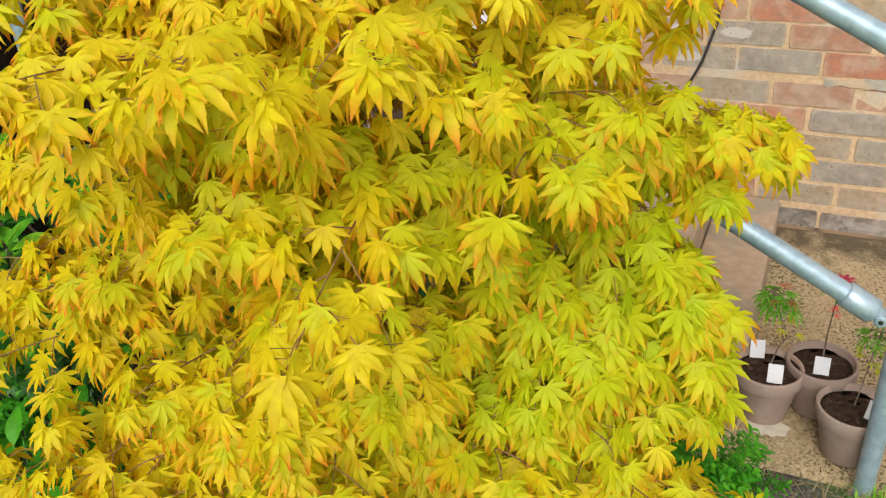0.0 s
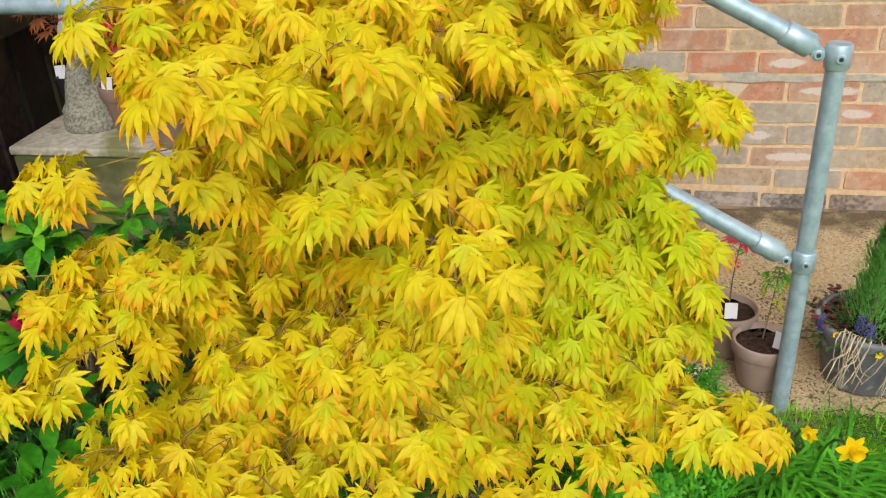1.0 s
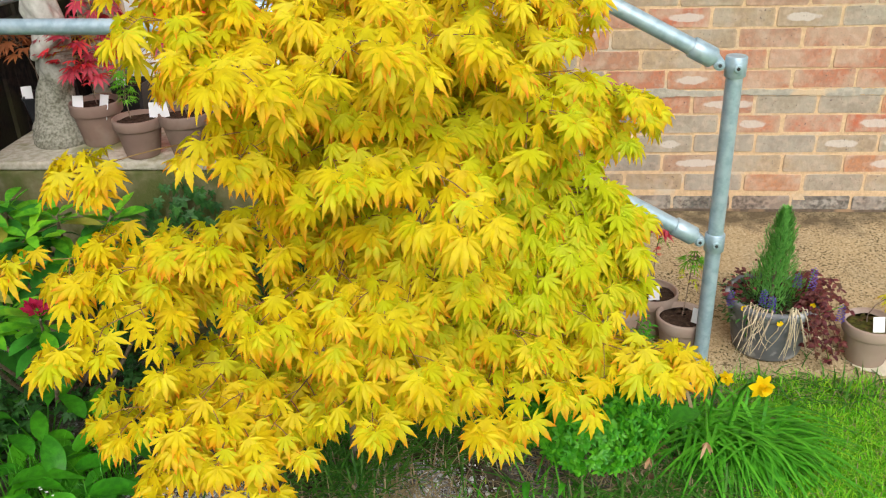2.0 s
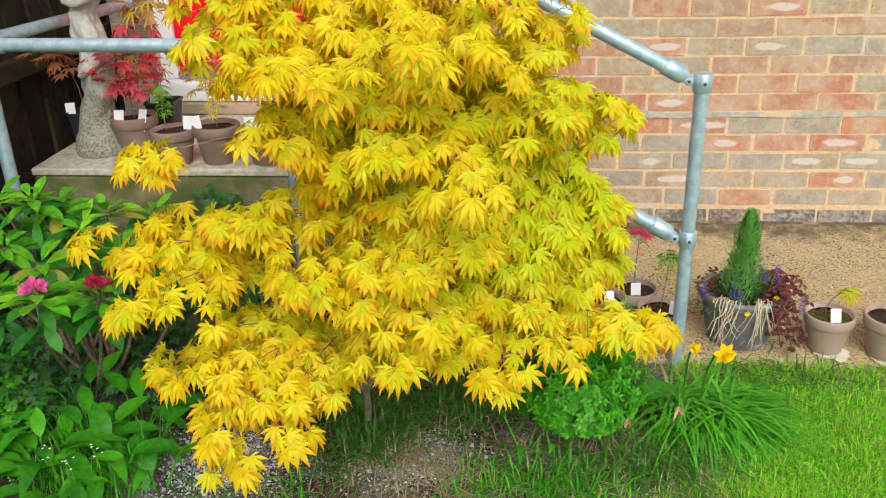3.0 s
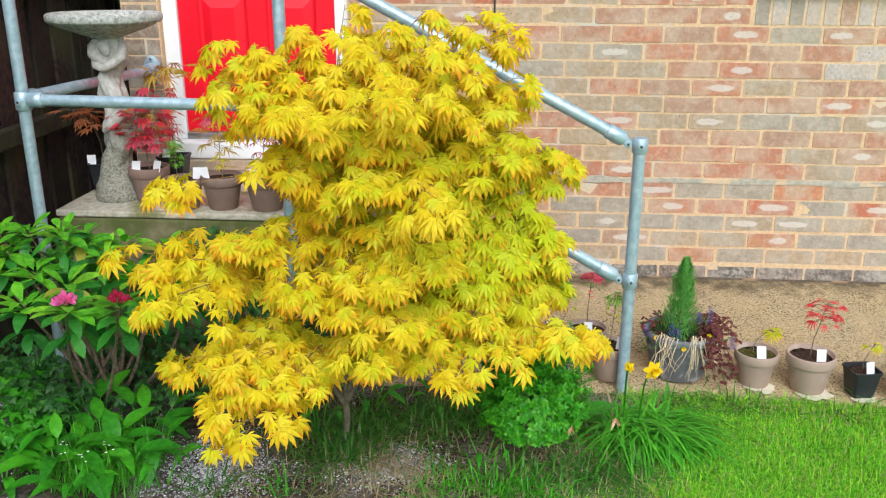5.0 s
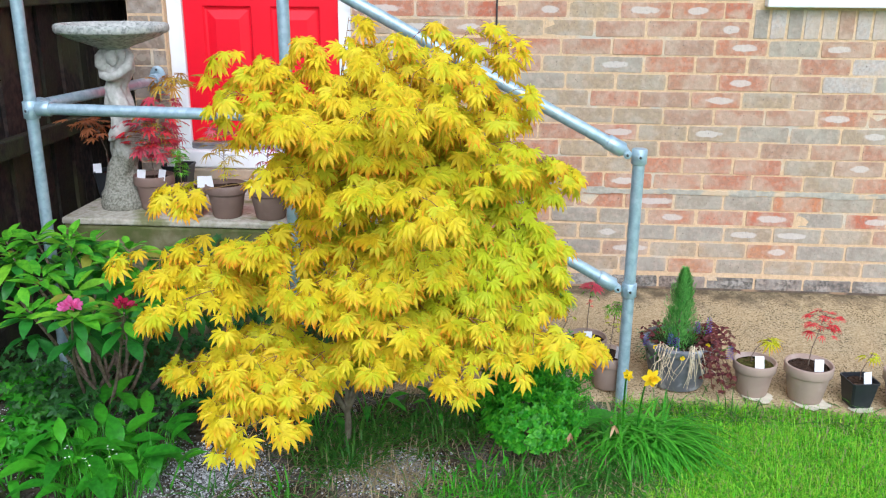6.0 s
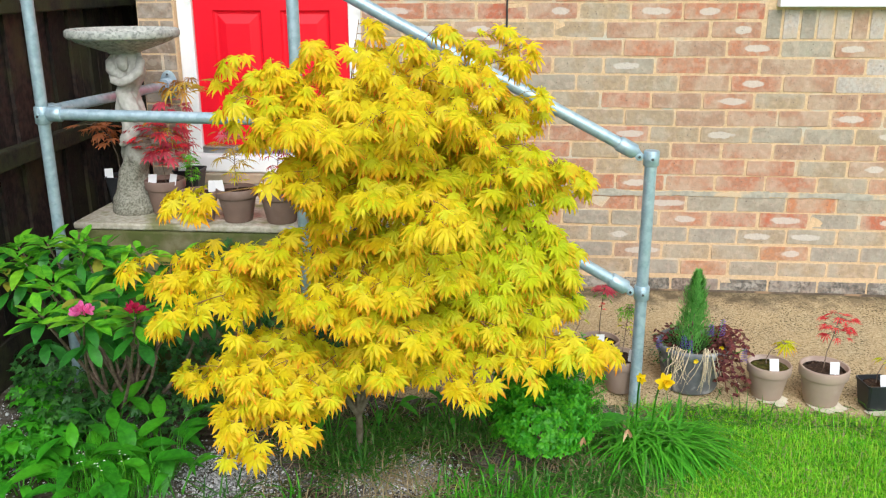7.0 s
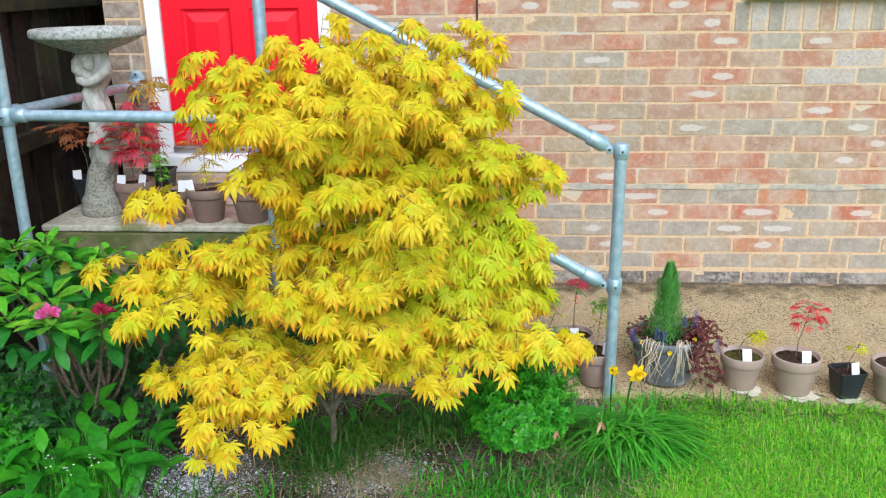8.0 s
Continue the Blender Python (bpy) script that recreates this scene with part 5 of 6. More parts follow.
# ---- mixed planter ----
def planter():
    x, y = 0.600, 2.14
    t = thing("planter", "grey tub with dwarf conifer, violet flowers and dark red trailing leaves", "planter", (x, y, path_z(y) - 0.004))
    s = Shape()
    s.lathe([(0.098, 0), (0.102, 0.006), (0.128, 0.145), (0.131, 0.153), (0.138, 0.157), (0.140, 0.180), (0.136, 0.185), (0.126, 0.185), (0.122, 0.155), (0, 0.153)], 40, wave=lambda a, z: 1 + (0.012 * abs(math.sin(8 * a)) if 0.006 < z < 0.15 else 0))
    part("tub", s, M_PLANTER, t, "weathered grey plastic tub", True)
    part("soil", soil_shape(0.124, 0.163), M_SOIL, t, "dark potting soil", True)
    # dwarf conifer: upright feathery sprays on a short stem
    s = Shape()
    for i in range(4200):
        u = rng.random() ** 0.85
        a = rnd(0, 2 * math.pi)
        r = (0.080 * (1 - u) ** 0.72 + 0.003) * rnd(0.30, 1.0) * (1 + 0.22 * math.sin(3 * a + 9 * u) + 0.16 * math.sin(5 * a - 23 * u))
        p = Vector((-0.010 + r * math.cos(a) + 0.006 * u, -0.015 + r * math.sin(a), 0.165 + 0.30 * u))
        d = Vector((math.cos(a) * 0.55, math.sin(a) * 0.55, rnd(0.6, 1.2)))
        leaf_blade(s, p, d, Vector((math.cos(a), math.sin(a), 0.2)), rnd(0.012, 0.027), rnd(0.003, 0.005), 0.1, 2)
    part("conifer", s, M_CONIFER, t, "feathery green dwarf conifer")["kind"] = "stuff"
    s = Shape()
    s.tube([(-0.010, -0.015, 0.145), (-0.006, -0.015, 0.42)], [0.006, 0.002], 7)
    part("conifer_stem", s, M_STEM, t)
    # dark red trailing plant on one side
    s, st = Shape(), Shape()
    for i in range(24):
        a = rnd(-1.2, 0.9)
        p0 = Vector((0.06 * math.cos(a) + 0.03, 0.06 * math.sin(a), 0.165))
        q = rnd(0.12, 0.20)
        e = Vector((q * math.cos(a) + 0.02, q * math.sin(a), rnd(0.0, 0.21)))
        pts = curve_points(p0, e, UP * 0.05, 7)
        st.tube(pts, 0.0015, 5, False)
        for k, p in enumerate(pts[1:]):
            for q in range(5):
                b = rnd(0, 2 * math.pi)
                leaf_blade(s, p, Vector((math.cos(b), math.sin(b), rnd(-0.5, 0.4))), UP + Vector((rnd(-.5, .5), -0.5, 0)), rnd(0.015, 0.027), rnd(0.009, 0.015), 0.3, 3)
    for i in range(170):
        a, q = rnd(-0.9, 3.9), rnd(0.07, 0.15)
        p = Vector((q * math.cos(a), q * math.sin(a), rnd(0.165, 0.225)))
        b = rnd(0, 2 * math.pi)
        leaf_blade(s, p, Vector((math.cos(b), math.sin(b), rnd(-0.3, 0.7))), UP + Vector((rnd(-.5, .5), -0.5, 0)), rnd(0.014, 0.026), rnd(0.009, 0.014), 0.3, 3)
    part("trailing_growth", st, M_PURPLE, t)["kind"] = "stuff"
    part("trailing_foliage", s, M_PURPLE, t, "dark maroon trailing leaves")["kind"] = "stuff"
    # low green growth and violas along the rim
    s = Shape()
    for i in range(420):
        a, r = rnd(0, 2 * math.pi), rnd(0.02, 0.14)
        p = Vector((r * math.cos(a), r * math.sin(a), 0.17))
        leaf_blade(s, p, Vector((math.cos(a) * 0.7, math.sin(a) * 0.7, rnd(0.1, 1.0))), UP, rnd(0.014, 0.028), rnd(0.006, 0.010), 0.3, 3)
    for i in range(50):
        a = rnd(2.2, 4.0)
        r = rnd(0.11, 0.155)
        p = Vector((r * math.cos(a), r * math.sin(a), rnd(0.10, 0.20)))
        leaf_blade(s, p, Vector((math.cos(a) * 0.7, math.sin(a) * 0.7, rnd(-0.8, 0.6))), UP + Vector((math.cos(a), math.sin(a), 0)), rnd(0.014, 0.026), rnd(0.006, 0.011), 0.3, 3)
    part("low_foliage", s, M_IVY, t, "small dark green leaves")["kind"] = "stuff"
    for fx, fy, fz, h in ((-0.135, -0.05, 0.165, 0.05), (-0.03, -0.10, 0.175, 0.05), (0.10, -0.03, 0.215, 0.07), (0.175, -0.09, 0.14, 0.055), (0.06, -0.02, 0.215, 0.045), (-0.05, -0.08, 0.185, 0.05)):
        s = Shape()
        for i in range(46):
            a, u = i * 2.4, i / 46
            leaf_blade(s, (fx + 0.006 * math.cos(a) * (1 - u * 0.6), fy + 0.006 * math.sin(a) * (1 - u * 0.6), fz + h * u), Vector((math.cos(a), math.sin(a), 0.3)), UP, 0.010, 0.006, 0.2, 2)
        part("flower_spike", s, M_BLUE, t, "violet-blue flower spike")
        s = Shape()
        s.tube([(fx * 0.75, fy * 0.75, 0.155), (fx, fy, fz + h)], 0.0013, 5)
        part("flower_stem", s, M_DAFF, t)
    for fx, fy, fz in ((-0.105, -0.085, 0.18), (-0.085, -0.10, 0.175), (-0.012, -0.137, 0.16), (0.085, -0.10, 0.20)):
        s = Shape()
        for k in range(5):
            a = 2 * math.pi * k / 5
            leaf_blade(s, (fx, fy, fz), Vector((math.cos(a), -0.35, math.sin(a))), Vector((0, -1, 0.3)), 0.011, 0.011, 0.1, 3)
        part("viola", s, M_PETAL_Y, t, "small yellow viola flower")
    s = Shape()
    for i in range(34):
        a = rng.choice((-2.2, -1.95, -1.5, -1.2)) + rng.gauss(0, 0.14)
        p0 = Vector((0.13 * math.cos(a), 0.13 * math.sin(a), 0.178))
        sway = Vector((rng.gauss(0, 0.018), 0, 0))
        out = rnd(1.03, 1.16)
        pts = [p0 * 0.85 + UP * 0.035, p0 * 1.02 + UP * rnd(0.005, 0.03), p0 * out - UP * rnd(0.02, 0.06) + sway * 0.4, p0 * out + sway * 1.4 - UP * rnd(0.06, 0.12), p0 * 1.05 + sway * 2.4 - UP * rnd(0.10, 0.17)]
        s.tube(pts, [0.0014, 0.0019, 0.0016, 0.0013, 0.0007], 5, False)
    part("dry_growth", s, M_DRY, t, "withered straw-coloured stems hanging over the rim")["kind"] = "stuff"


planter()


# ---- rhododendron ----
def leaf_meshes(name, material, length_to_width, droops, wide_at=0.5, fold=0.15):
    out = []
    for d in droops:
        s = Shape()
        leaf_blade(s, (0, 0, 0), (0, 1, 0), (0, 0, 1), 1.0, 1.0 / length_to_width, d, 6, wide_at, fold)
        out.append(s.mesh(name, material, True))
    return out


def set_leaf(name, me, p, d, n, size, parent):
    ob = new(name, me)
    ob.parent = parent
    ob.matrix_basis = Matrix.Translation(p) @ (basis(d, n) * size).to_4x4()
    return ob


SHOOTS = [(-1.378, 1.30, 0.56, 0), (-1.238, 1.345, 0.55, 1), (-1.744, 1.78, 0.640, 9), (-1.80, 1.72, 0.585, 9), (-1.595, 1.72, 0.660, 9), (-1.55, 1.78, 0.625, 9), (-1.396, 1.76, 0.615, 9), (-1.44, 1.69, 0.585, 9),
          (-1.60, 1.45, 0.50, 9), (-1.89, 1.75, 0.53, 9), (-1.476, 1.50, 0.555, 9), (-1.55, 1.85, 0.53, 9), (-1.30, 1.86, 0.57, 9), (-1.65, 1.62, 0.545, 9), (-1.41, 1.48, 0.485, 9), (-1.12, 1.62, 0.53, 2)]
BACK_SHOOTS = [(-1.34, 1.70, 0.52, 9), (-1.22, 1.66, 0.50, 9), (-1.93, 1.90, 0.585, 9), (-1.70, 1.86, 0.50, 9)]


def rhododendron():
    base = Vector((-1.57, 1.80, 0))
    t = thing("rhododendron", "leggy rhododendron with glossy green leaves and a few pink blooms", "shrub", base)
    green, dark = leaf_meshes("leaf", M_RHODO, 2.6, (0.05, 0.25, 0.5), 0.55, 0.28), leaf_meshes("leaf", M_RHODO_DARK, 2.6, (0.15, 0.35, 0.6), 0.55, 0.2)
    old = leaf_meshes("leaf", M_RHODO_OLD, 2.9, (0.3,), 0.52)
    for x, y, z, bloom in SHOOTS + BACK_SHOOTS:
        end = Vector((x, y, z)) - base
        s = Shape()
        s.tube(curve_points((rnd(-.08, .08), rnd(-.05, .05), -0.03), end, Vector((rnd(-.05, .05), 0.03, -0.06)), 7), [0.008, 0.0075, 0.007, 0.006, 0.0055, 0.005, 0.004, 0.003], 7)
        part("stem", s, M_STEM, t, "bare grey-brown stem", True)
        turn = rnd(0, 6)
        for k in range(17):
            a = turn + 2.4 * k
            lift = rnd(0.3, 1.1) if k > 11 else rnd(-0.25, 0.6)
            d = Vector((math.cos(a), math.sin(a), lift))
            p = end + UP * (0.03 * k / 15 - 0.03) + d * 0.012
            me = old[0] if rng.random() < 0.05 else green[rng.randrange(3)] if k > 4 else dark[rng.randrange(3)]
            set_leaf("leaf", me, p, d, UP + Vector((rnd(-.25, .25), rnd(-.4, .1), 0)), rnd(0.085, 0.115) * (0.8 if k > 11 else 1), t)
        # an older, lower whorl of larger leaves
        for k in range(5):
            a = turn + 1.0 + 2.4 * k
            d = Vector((math.cos(a), math.sin(a), rnd(-0.7, 0.0)))
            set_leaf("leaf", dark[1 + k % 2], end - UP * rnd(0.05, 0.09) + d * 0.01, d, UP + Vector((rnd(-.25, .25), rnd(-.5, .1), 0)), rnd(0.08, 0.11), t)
        if bloom < 9:
            s = Shape()
            m = (M_PINK, M_CRIMSON, M_PINK)[bloom]
            for k in range((46, 34, 12)[bloom]):
                a, u = 2.4 * k, rng.random()
                d = Vector((math.cos(a) * (0.3 + u), math.sin(a) * (0.3 + u), 1.1 - u))
                leaf_blade(s, end + UP * 0.015 + d * 0.012, d, Vector((rnd(-1, 1), rnd(-1, 1), 0.3)), rnd(0.018, 0.029), rnd(0.012, 0.018), -0.3, 4, 0.65, 0.4)
            part("flower", s, m, t, ("half-open pink bloom", "crimson flower bud", "small pink bud")[bloom], True)


rhododendron()


# ---- boxwood ball ----
def boxwood():
    base = Vector((0.015, 1.565, 0))
    t = thing("boxwood_shrub", "small rounded evergreen shrub with bright green leaves", "shrub", base)
    s, st = Shape(), Shape()
    for i in range(900):
        a, c = rnd(0, 2 * math.pi), rnd(-0.6, 1)
        q = math.sqrt(1 - c * c)
        k = rnd(0.70, 1.10) * (1 + 0.16 * noise.noise(Vector((math.cos(a) * q * 2, math.sin(a) * q * 2, c * 2))))
        out = Vector((q * math.cos(a), q * math.sin(a), c))
        e = Vector((0.185 * out.x, 0.165 * out.y, 0.205 + 0.20 * out.z)) * k
        e.z = max(e.z, 0.02)
        b = e * 0.62 + Vector((0, 0, 0.05))
        st.tube([b, e], [0.0016, 0.0009], 4, False)
        # a star of small leaves crowns each shoot
        up = (out + UP * 0.7).normalized()
        sd = up.orthogonal().normalized()
        for j in range(11):
            p = b.lerp(e, 0.72 + 0.28 * j / 10)
            ang = 2.4 * j + i
            o2 = sd * math.cos(ang) + up.cross(sd) * math.sin(ang)
            d = (o2 + up * rnd(0.25, 0.7)).normalized()
            leaf_blade(s, p, d, up, rnd(0.014, 0.023), rnd(0.007, 0.010), 0.2, 3, 0.5, 0.25)
    part("foliage", s, M_BOX, t, "", True)["kind"] = "stuff"
    part("twig_growth", st, M_DAFF, t)["kind"] = "stuff"
    s = Shape()
    for k in range(5):
        s.tube([(0, 0, -0.03), (rnd(-.08, .08), rnd(-.08, .08), 0.2)], [0.006, 0.003], 6)
    part("stem", s, M_STEM, t)


boxwood()


# ---- daffodils ----
def daffodils():
    base = Vector((0.36, 1.68, 0))
    t = thing("daffodil_clump", "clump of arching green daffodil leaves with yellow flowers", "flowers", base)
    for k in range(300):
        a = rnd(0, 2 * math.pi)
        p = Vector((rnd(-.08, .12), rnd(-.07, .06), -0.01))
        lean = rnd(0.05, 0.75)
        d = Vector((math.cos(a) * lean + 0.24, math.sin(a) * lean * 0.8 - 0.10, 1.1))
        s = Shape()
        strap(s, p, d, rnd(0.20, 0.36), rnd(0.007, 0.012), rnd(0.6, 1.5), 9)
        part("leaf", s, M_DAFF if rng.random() < 0.985 else M_STRAW_BLADE, t)
    s = Shape()
    for k in range(420):
        a, lean = rnd(0, 2 * math.pi), rnd(0.05, 0.9)
        strap(s, (rnd(-.10, .15), rnd(-.09, .07), -0.01), Vector((math.cos(a) * lean + 0.25, math.sin(a) * lean * 0.8 - 0.12, 1.0)), rnd(0.14, 0.34), rnd(0.005, 0.010), rnd(0.7, 1.7), 8)
    part("lower_foliage", s, M_DAFF, t, "thick lower growth of bent strap leaves")["kind"] = "stuff"
    for x, y, z, yaw, size in ((0.365, 1.40, 0.375, 0.35, 0.032), (0.305, 1.46, 0.355, -0.6, 0.020)):
        c = Vector((x, y, z)) - base
        s = Shape()
        s.tube(curve_points((rnd(-.03, .03), 0, 0), c, (0, 0.03, 0.05), 6), 0.003, 6)
        part("flower_stem", s, M_DAFF, t)
        face = Vector((math.sin(yaw), -math.cos(yaw), 0.12)).normalized()
        sd = face.cross(UP).normalized()
        up = sd.cross(face)
        s = Shape()
        for k in range(6):
            a = math.pi * k / 3 + 0.2
            leaf_blade(s, c, sd * math.cos(a) + up * math.sin(a) + face * 0.1, face, size * rnd(0.9, 1.1), size * 0.62, rnd(-0.1, 0.25), 4, 0.5, 0.1)
        flower = part("flower", s, M_PETAL_Y, t, "yellow daffodil petals", True)
        s = Shape()
        m = basis(up, face)
        n = 16
        for q, (r, h) in enumerate(((0.22, 0.0), (0.26, 0.35), (0.30, 0.6), (0.40, 0.72))):
            s.v += [tuple(c + sd * (size * r * math.cos(2 * math.pi * i / n)) + up * (size * r * math.sin(2 * math.pi * i / n)) + face * size * (h + (0.05 * math.sin(5 * i) if q == 3 else 0))) for i in range(n)]
        s.f = [(j * n + i, j * n + (i + 1) % n, (j + 1) * n + (i + 1) % n, (j + 1) * n + i) for j in range(3) for i in range(n)]
        s.t = [0.0] * len(s.v)
        part("trumpet", s, M_PETAL_Y, flower, "deep yellow frilled trumpet", True)
    # two spent blooms
    for x, y, z in ((0.13, 1.36, 0.20), (0.27, 1.42, 0.20)):
        c = Vector((x, y, z)) - base
        s = Shape()
        s.tube(curve_points((-0.03, 0, 0), c, (0, 0.03, 0.06), 6), 0.0025, 6)
        part("flower_stem", s, M_DAFF, t)
        s = Shape()
        for k in range(6):
            leaf_blade(s, c, Vector((rnd(-.7, .7), rnd(-.5, .2), -1)), Vector((rnd(-1, 1), -1, 0)), rnd(0.02, 0.045), 0.009, rnd(-0.4, 0.4), 4, 0.5, 0.5)
        part("withered_bloom", s, M_WITHERED, t, "withered papery brown bloom", True)
    # one broad leaf lying over
    for me in leaf_meshes("broad_leaf", M_WEED, 2.0, (0.35,)):
        set_leaf("broad_leaf", me, Vector((-0.06, -0.05, 0.13)), Vector((-0.6, -0.3, 0.15)), UP, 0.16, t)


daffodils()


# ---- weeds of the bed ----
def foxglove_rosette(x, y, n, size, label):
    t = thing("broadleaf_weed", label, "weed", (x, y, 0), "broad-leaved weeds")
    me = leaf_meshes("leaf", M_WEED, 2.5, (0.3, 0.6, 1.0), 0.45, 0.4)
    for k in range(n):
        a = 2.4 * k + rnd(-.3, .3)
        lift = rnd(0.7, 2.2)
        d = Vector((math.cos(a), math.sin(a), lift))
        p = Vector((0.02 * math.cos(a), 0.02 * math.sin(a), 0.0))
        e = p + d.normalized() * rnd(0.05, 0.10)
        s = Shape()
        s.tube([p - UP * 0.02, e], [0.003, 0.002], 5)
        part("leaf_stalk", s, M_DAFF, t)
        set_leaf("leaf", me[k % 3], e, Vector((d.x, d.y, lift * rnd(0.2, 0.8))), UP + Vector((-d.x + rnd(-.5, .5), -d.y + rnd(-.5, .5), 0)) * 0.5, size * rnd(0.65, 1.25), t)
    return t


for wx, wy, wn_, ws in ((-1.50, 1.60, 8, 0.125), (-1.30, 1.55, 8, 0.135), (-1.48, 1.31, 10, 0.13), (-1.28, 1.30, 9, 0.12), (-1.39, 1.42, 7, 0.12), (-1.22, 1.44, 6, 0.12), (-1.63, 1.24, 7, 0.11), (-1.14, 1.28, 5, 0.10), (-1.36, 1.20, 8, 0.11)):
    foxglove_rosette(wx, wy, wn_, ws, "leafy green weed with broad pointed leaves on bare soil")
for wx, wy, wn_, ws in ((-0.72, 1.66, 7, 0.075), (-0.56, 1.80, 6, 0.065), (-0.30, 1.80, 6, 0.06), (-0.14, 1.50, 4, 0.05), (-0.05, 1.45, 3, 0.045)):
    foxglove_rosette(wx, wy, wn_, ws, "small green weed on the shaded soil under the maple")


def ground_leaves(name, label, material, pattern, spots, count, size, height):
    s = Shape()
    for i in range(count):
        cx, cy, r = spots[i % len(spots)]
        a, q = rnd(0, 2 * math.pi), r * math.sqrt(rng.random())
        x, y = cx + q * math.cos(a), cy + q * math.sin(a)
        z = rise(x, y) + rnd(0.01, height)
        d = Vector((rnd(-1, 1), rnd(-1.2, 0.6), rnd(-0.6, 0.2)))
        placed(s, pattern[i % len(pattern)], (x, y, z), d, UP + Vector((rnd(-.5, .5), rnd(-.8, .2), 0)), size * rnd(0.6, 1.2))
    tagged(part(name, s, material, None, "", True), label, name.replace("_", " "), kind="stuff")


IVY_LEAF = [palmate([(110, 0.5), (55, 0.7)], 0.26, 0.62, 0.2), palmate([(105, 0.55), (50, 0.75)], 0.28, 0.6, 0.35)]
GERANIUM = [palmate([(112, 0.7), (56, 0.95)], 0.26, 0.5, 0.15), palmate([(105, 0.7), (50, 0.95)], 0.25, 0.45, 0.3)]
ground_leaves("ground_ivy", "dark green ivy leaves creeping over the soil", M_IVY, IVY_LEAF, ((-1.93, 1.96, 0.13), (-1.80, 1.90, 0.19), (-1.72, 1.72, 0.16), (-1.55, 1.95, 0.2), (-1.60, 1.60, 0.12), (-1.25, 1.92, 0.24), (-1.30, 1.72, 0.18)), 950, 0.034, 0.13)
ground_leaves("ground_geranium", "lobed bright green weed leaves at the bed's edge", M_WEED, GERANIUM, ((-1.93, 1.86, 0.09), (-1.76, 1.52, 0.09), (-1.70, 1.34, 0.11), (-1.82, 1.70, 0.08), (-1.62, 1.42, 0.09), (-1.78, 1.40, 0.10)), 260, 0.040, 0.09)


def platform_ivy():
    s = Shape()
    for i in range(520):
        x, u = rnd(-1.62, -0.78), rng.random()
        z = 0.06 + 0.50 * u * (0.75 + 0.25 * math.sin(x * 9))
        placed(s, IVY_LEAF[i % 2], (x, 2.195 - rnd(0.004, 0.06), z), Vector((rnd(-.5, .5), -0.4, -1)), Vector((rnd(-.4, .4), -1, 0.4)), rnd(0.024, 0.042))
    tagged(part("climbing_ivy", s, M_IVY, None, "", True), "dark ivy leaves climbing the landing's concrete side", "ivy", kind="stuff")


platform_ivy()


def weed_blossoms():
    for x, y in ((-1.42, 1.24), (-1.34, 1.20), (-1.30, 1.26)):
        t = thing("weed_flower", "slender weed stem with tiny white flowers", "flower", (x, y, 0), "white weed flowers")
        s = Shape()
        s.tube(curve_points((0, 0, -0.02), (0.01, -0.01, 0.13), (0.01, 0, 0), 5), 0.0012, 5)
        part("stem", s, M_FRESH, t)
        for k in range(5):
            c = Vector((0.01 + rnd(-.018, .018), -0.01 + rnd(-.018, .018), 0.125 + rnd(-.015, .02)))
            s = Shape()
            for q in range(4):
                a = math.pi * q / 2 + k
                leaf_blade(s, c, Vector((math.cos(a), math.sin(a), 0.3)), UP, 0.004, 0.0035, 0.1, 2)
            part("blossom", s, M_WHITE, t, "tiny white four-petalled flower")


weed_blossoms()


# ---- grass ----
def blades(name, label, material, xs, ys, lengths, lean, width, seed):
    """Many short blades at the given places, as one mesh."""
    r = np.random.RandomState(seed)
    n = len(xs)
    a = r.uniform(0, 2 * np.pi, n)
    bend = r.uniform(0.15, lean, n)
    dx, dy = np.cos(a), np.sin(a)
    z0 = np.array([rise(x, y) for x, y in zip(xs, ys)]) - 0.004
    b = np.stack([xs, ys, z0], 1)
    out = np.stack([dx, dy, np.zeros(n)], 1)
    side = np.stack([-dy, dx, np.zeros(n)], 1) * (width * r.uniform(0.7, 1.3, n))[:, None]
    up = np.array([[0, 0, 1.0]])
    L = lengths[:, None]
    mid = b + out * L * (bend * 0.32)[:, None] + up * L * np.maximum(0.18, 0.62 - 0.13 * bend)[:, None]
    tip = b + out * L * (bend * 0.75)[:, None] + up * L * np.maximum(0.12, 1.0 - 0.36 * bend)[:, None]
    v = np.concatenate([b - side, b + side, mid + side * 0.8, mid - side * 0.8, tip], 1).reshape(-1, 3)
    k = np.arange(n) * 5
    f = [tuple(q) for q in np.stack([k, k + 1, k + 2, k + 3], 1).tolist()] + [tuple(q) for q in np.stack([k + 3, k + 2, k + 4], 1).tolist()]
    me = bpy.data.meshes.new(name)
    me.from_pydata(v.tolist(), [], f)
    me.materials.append(material)
    tagged(new(name, me), label, "grass", kind="stuff")


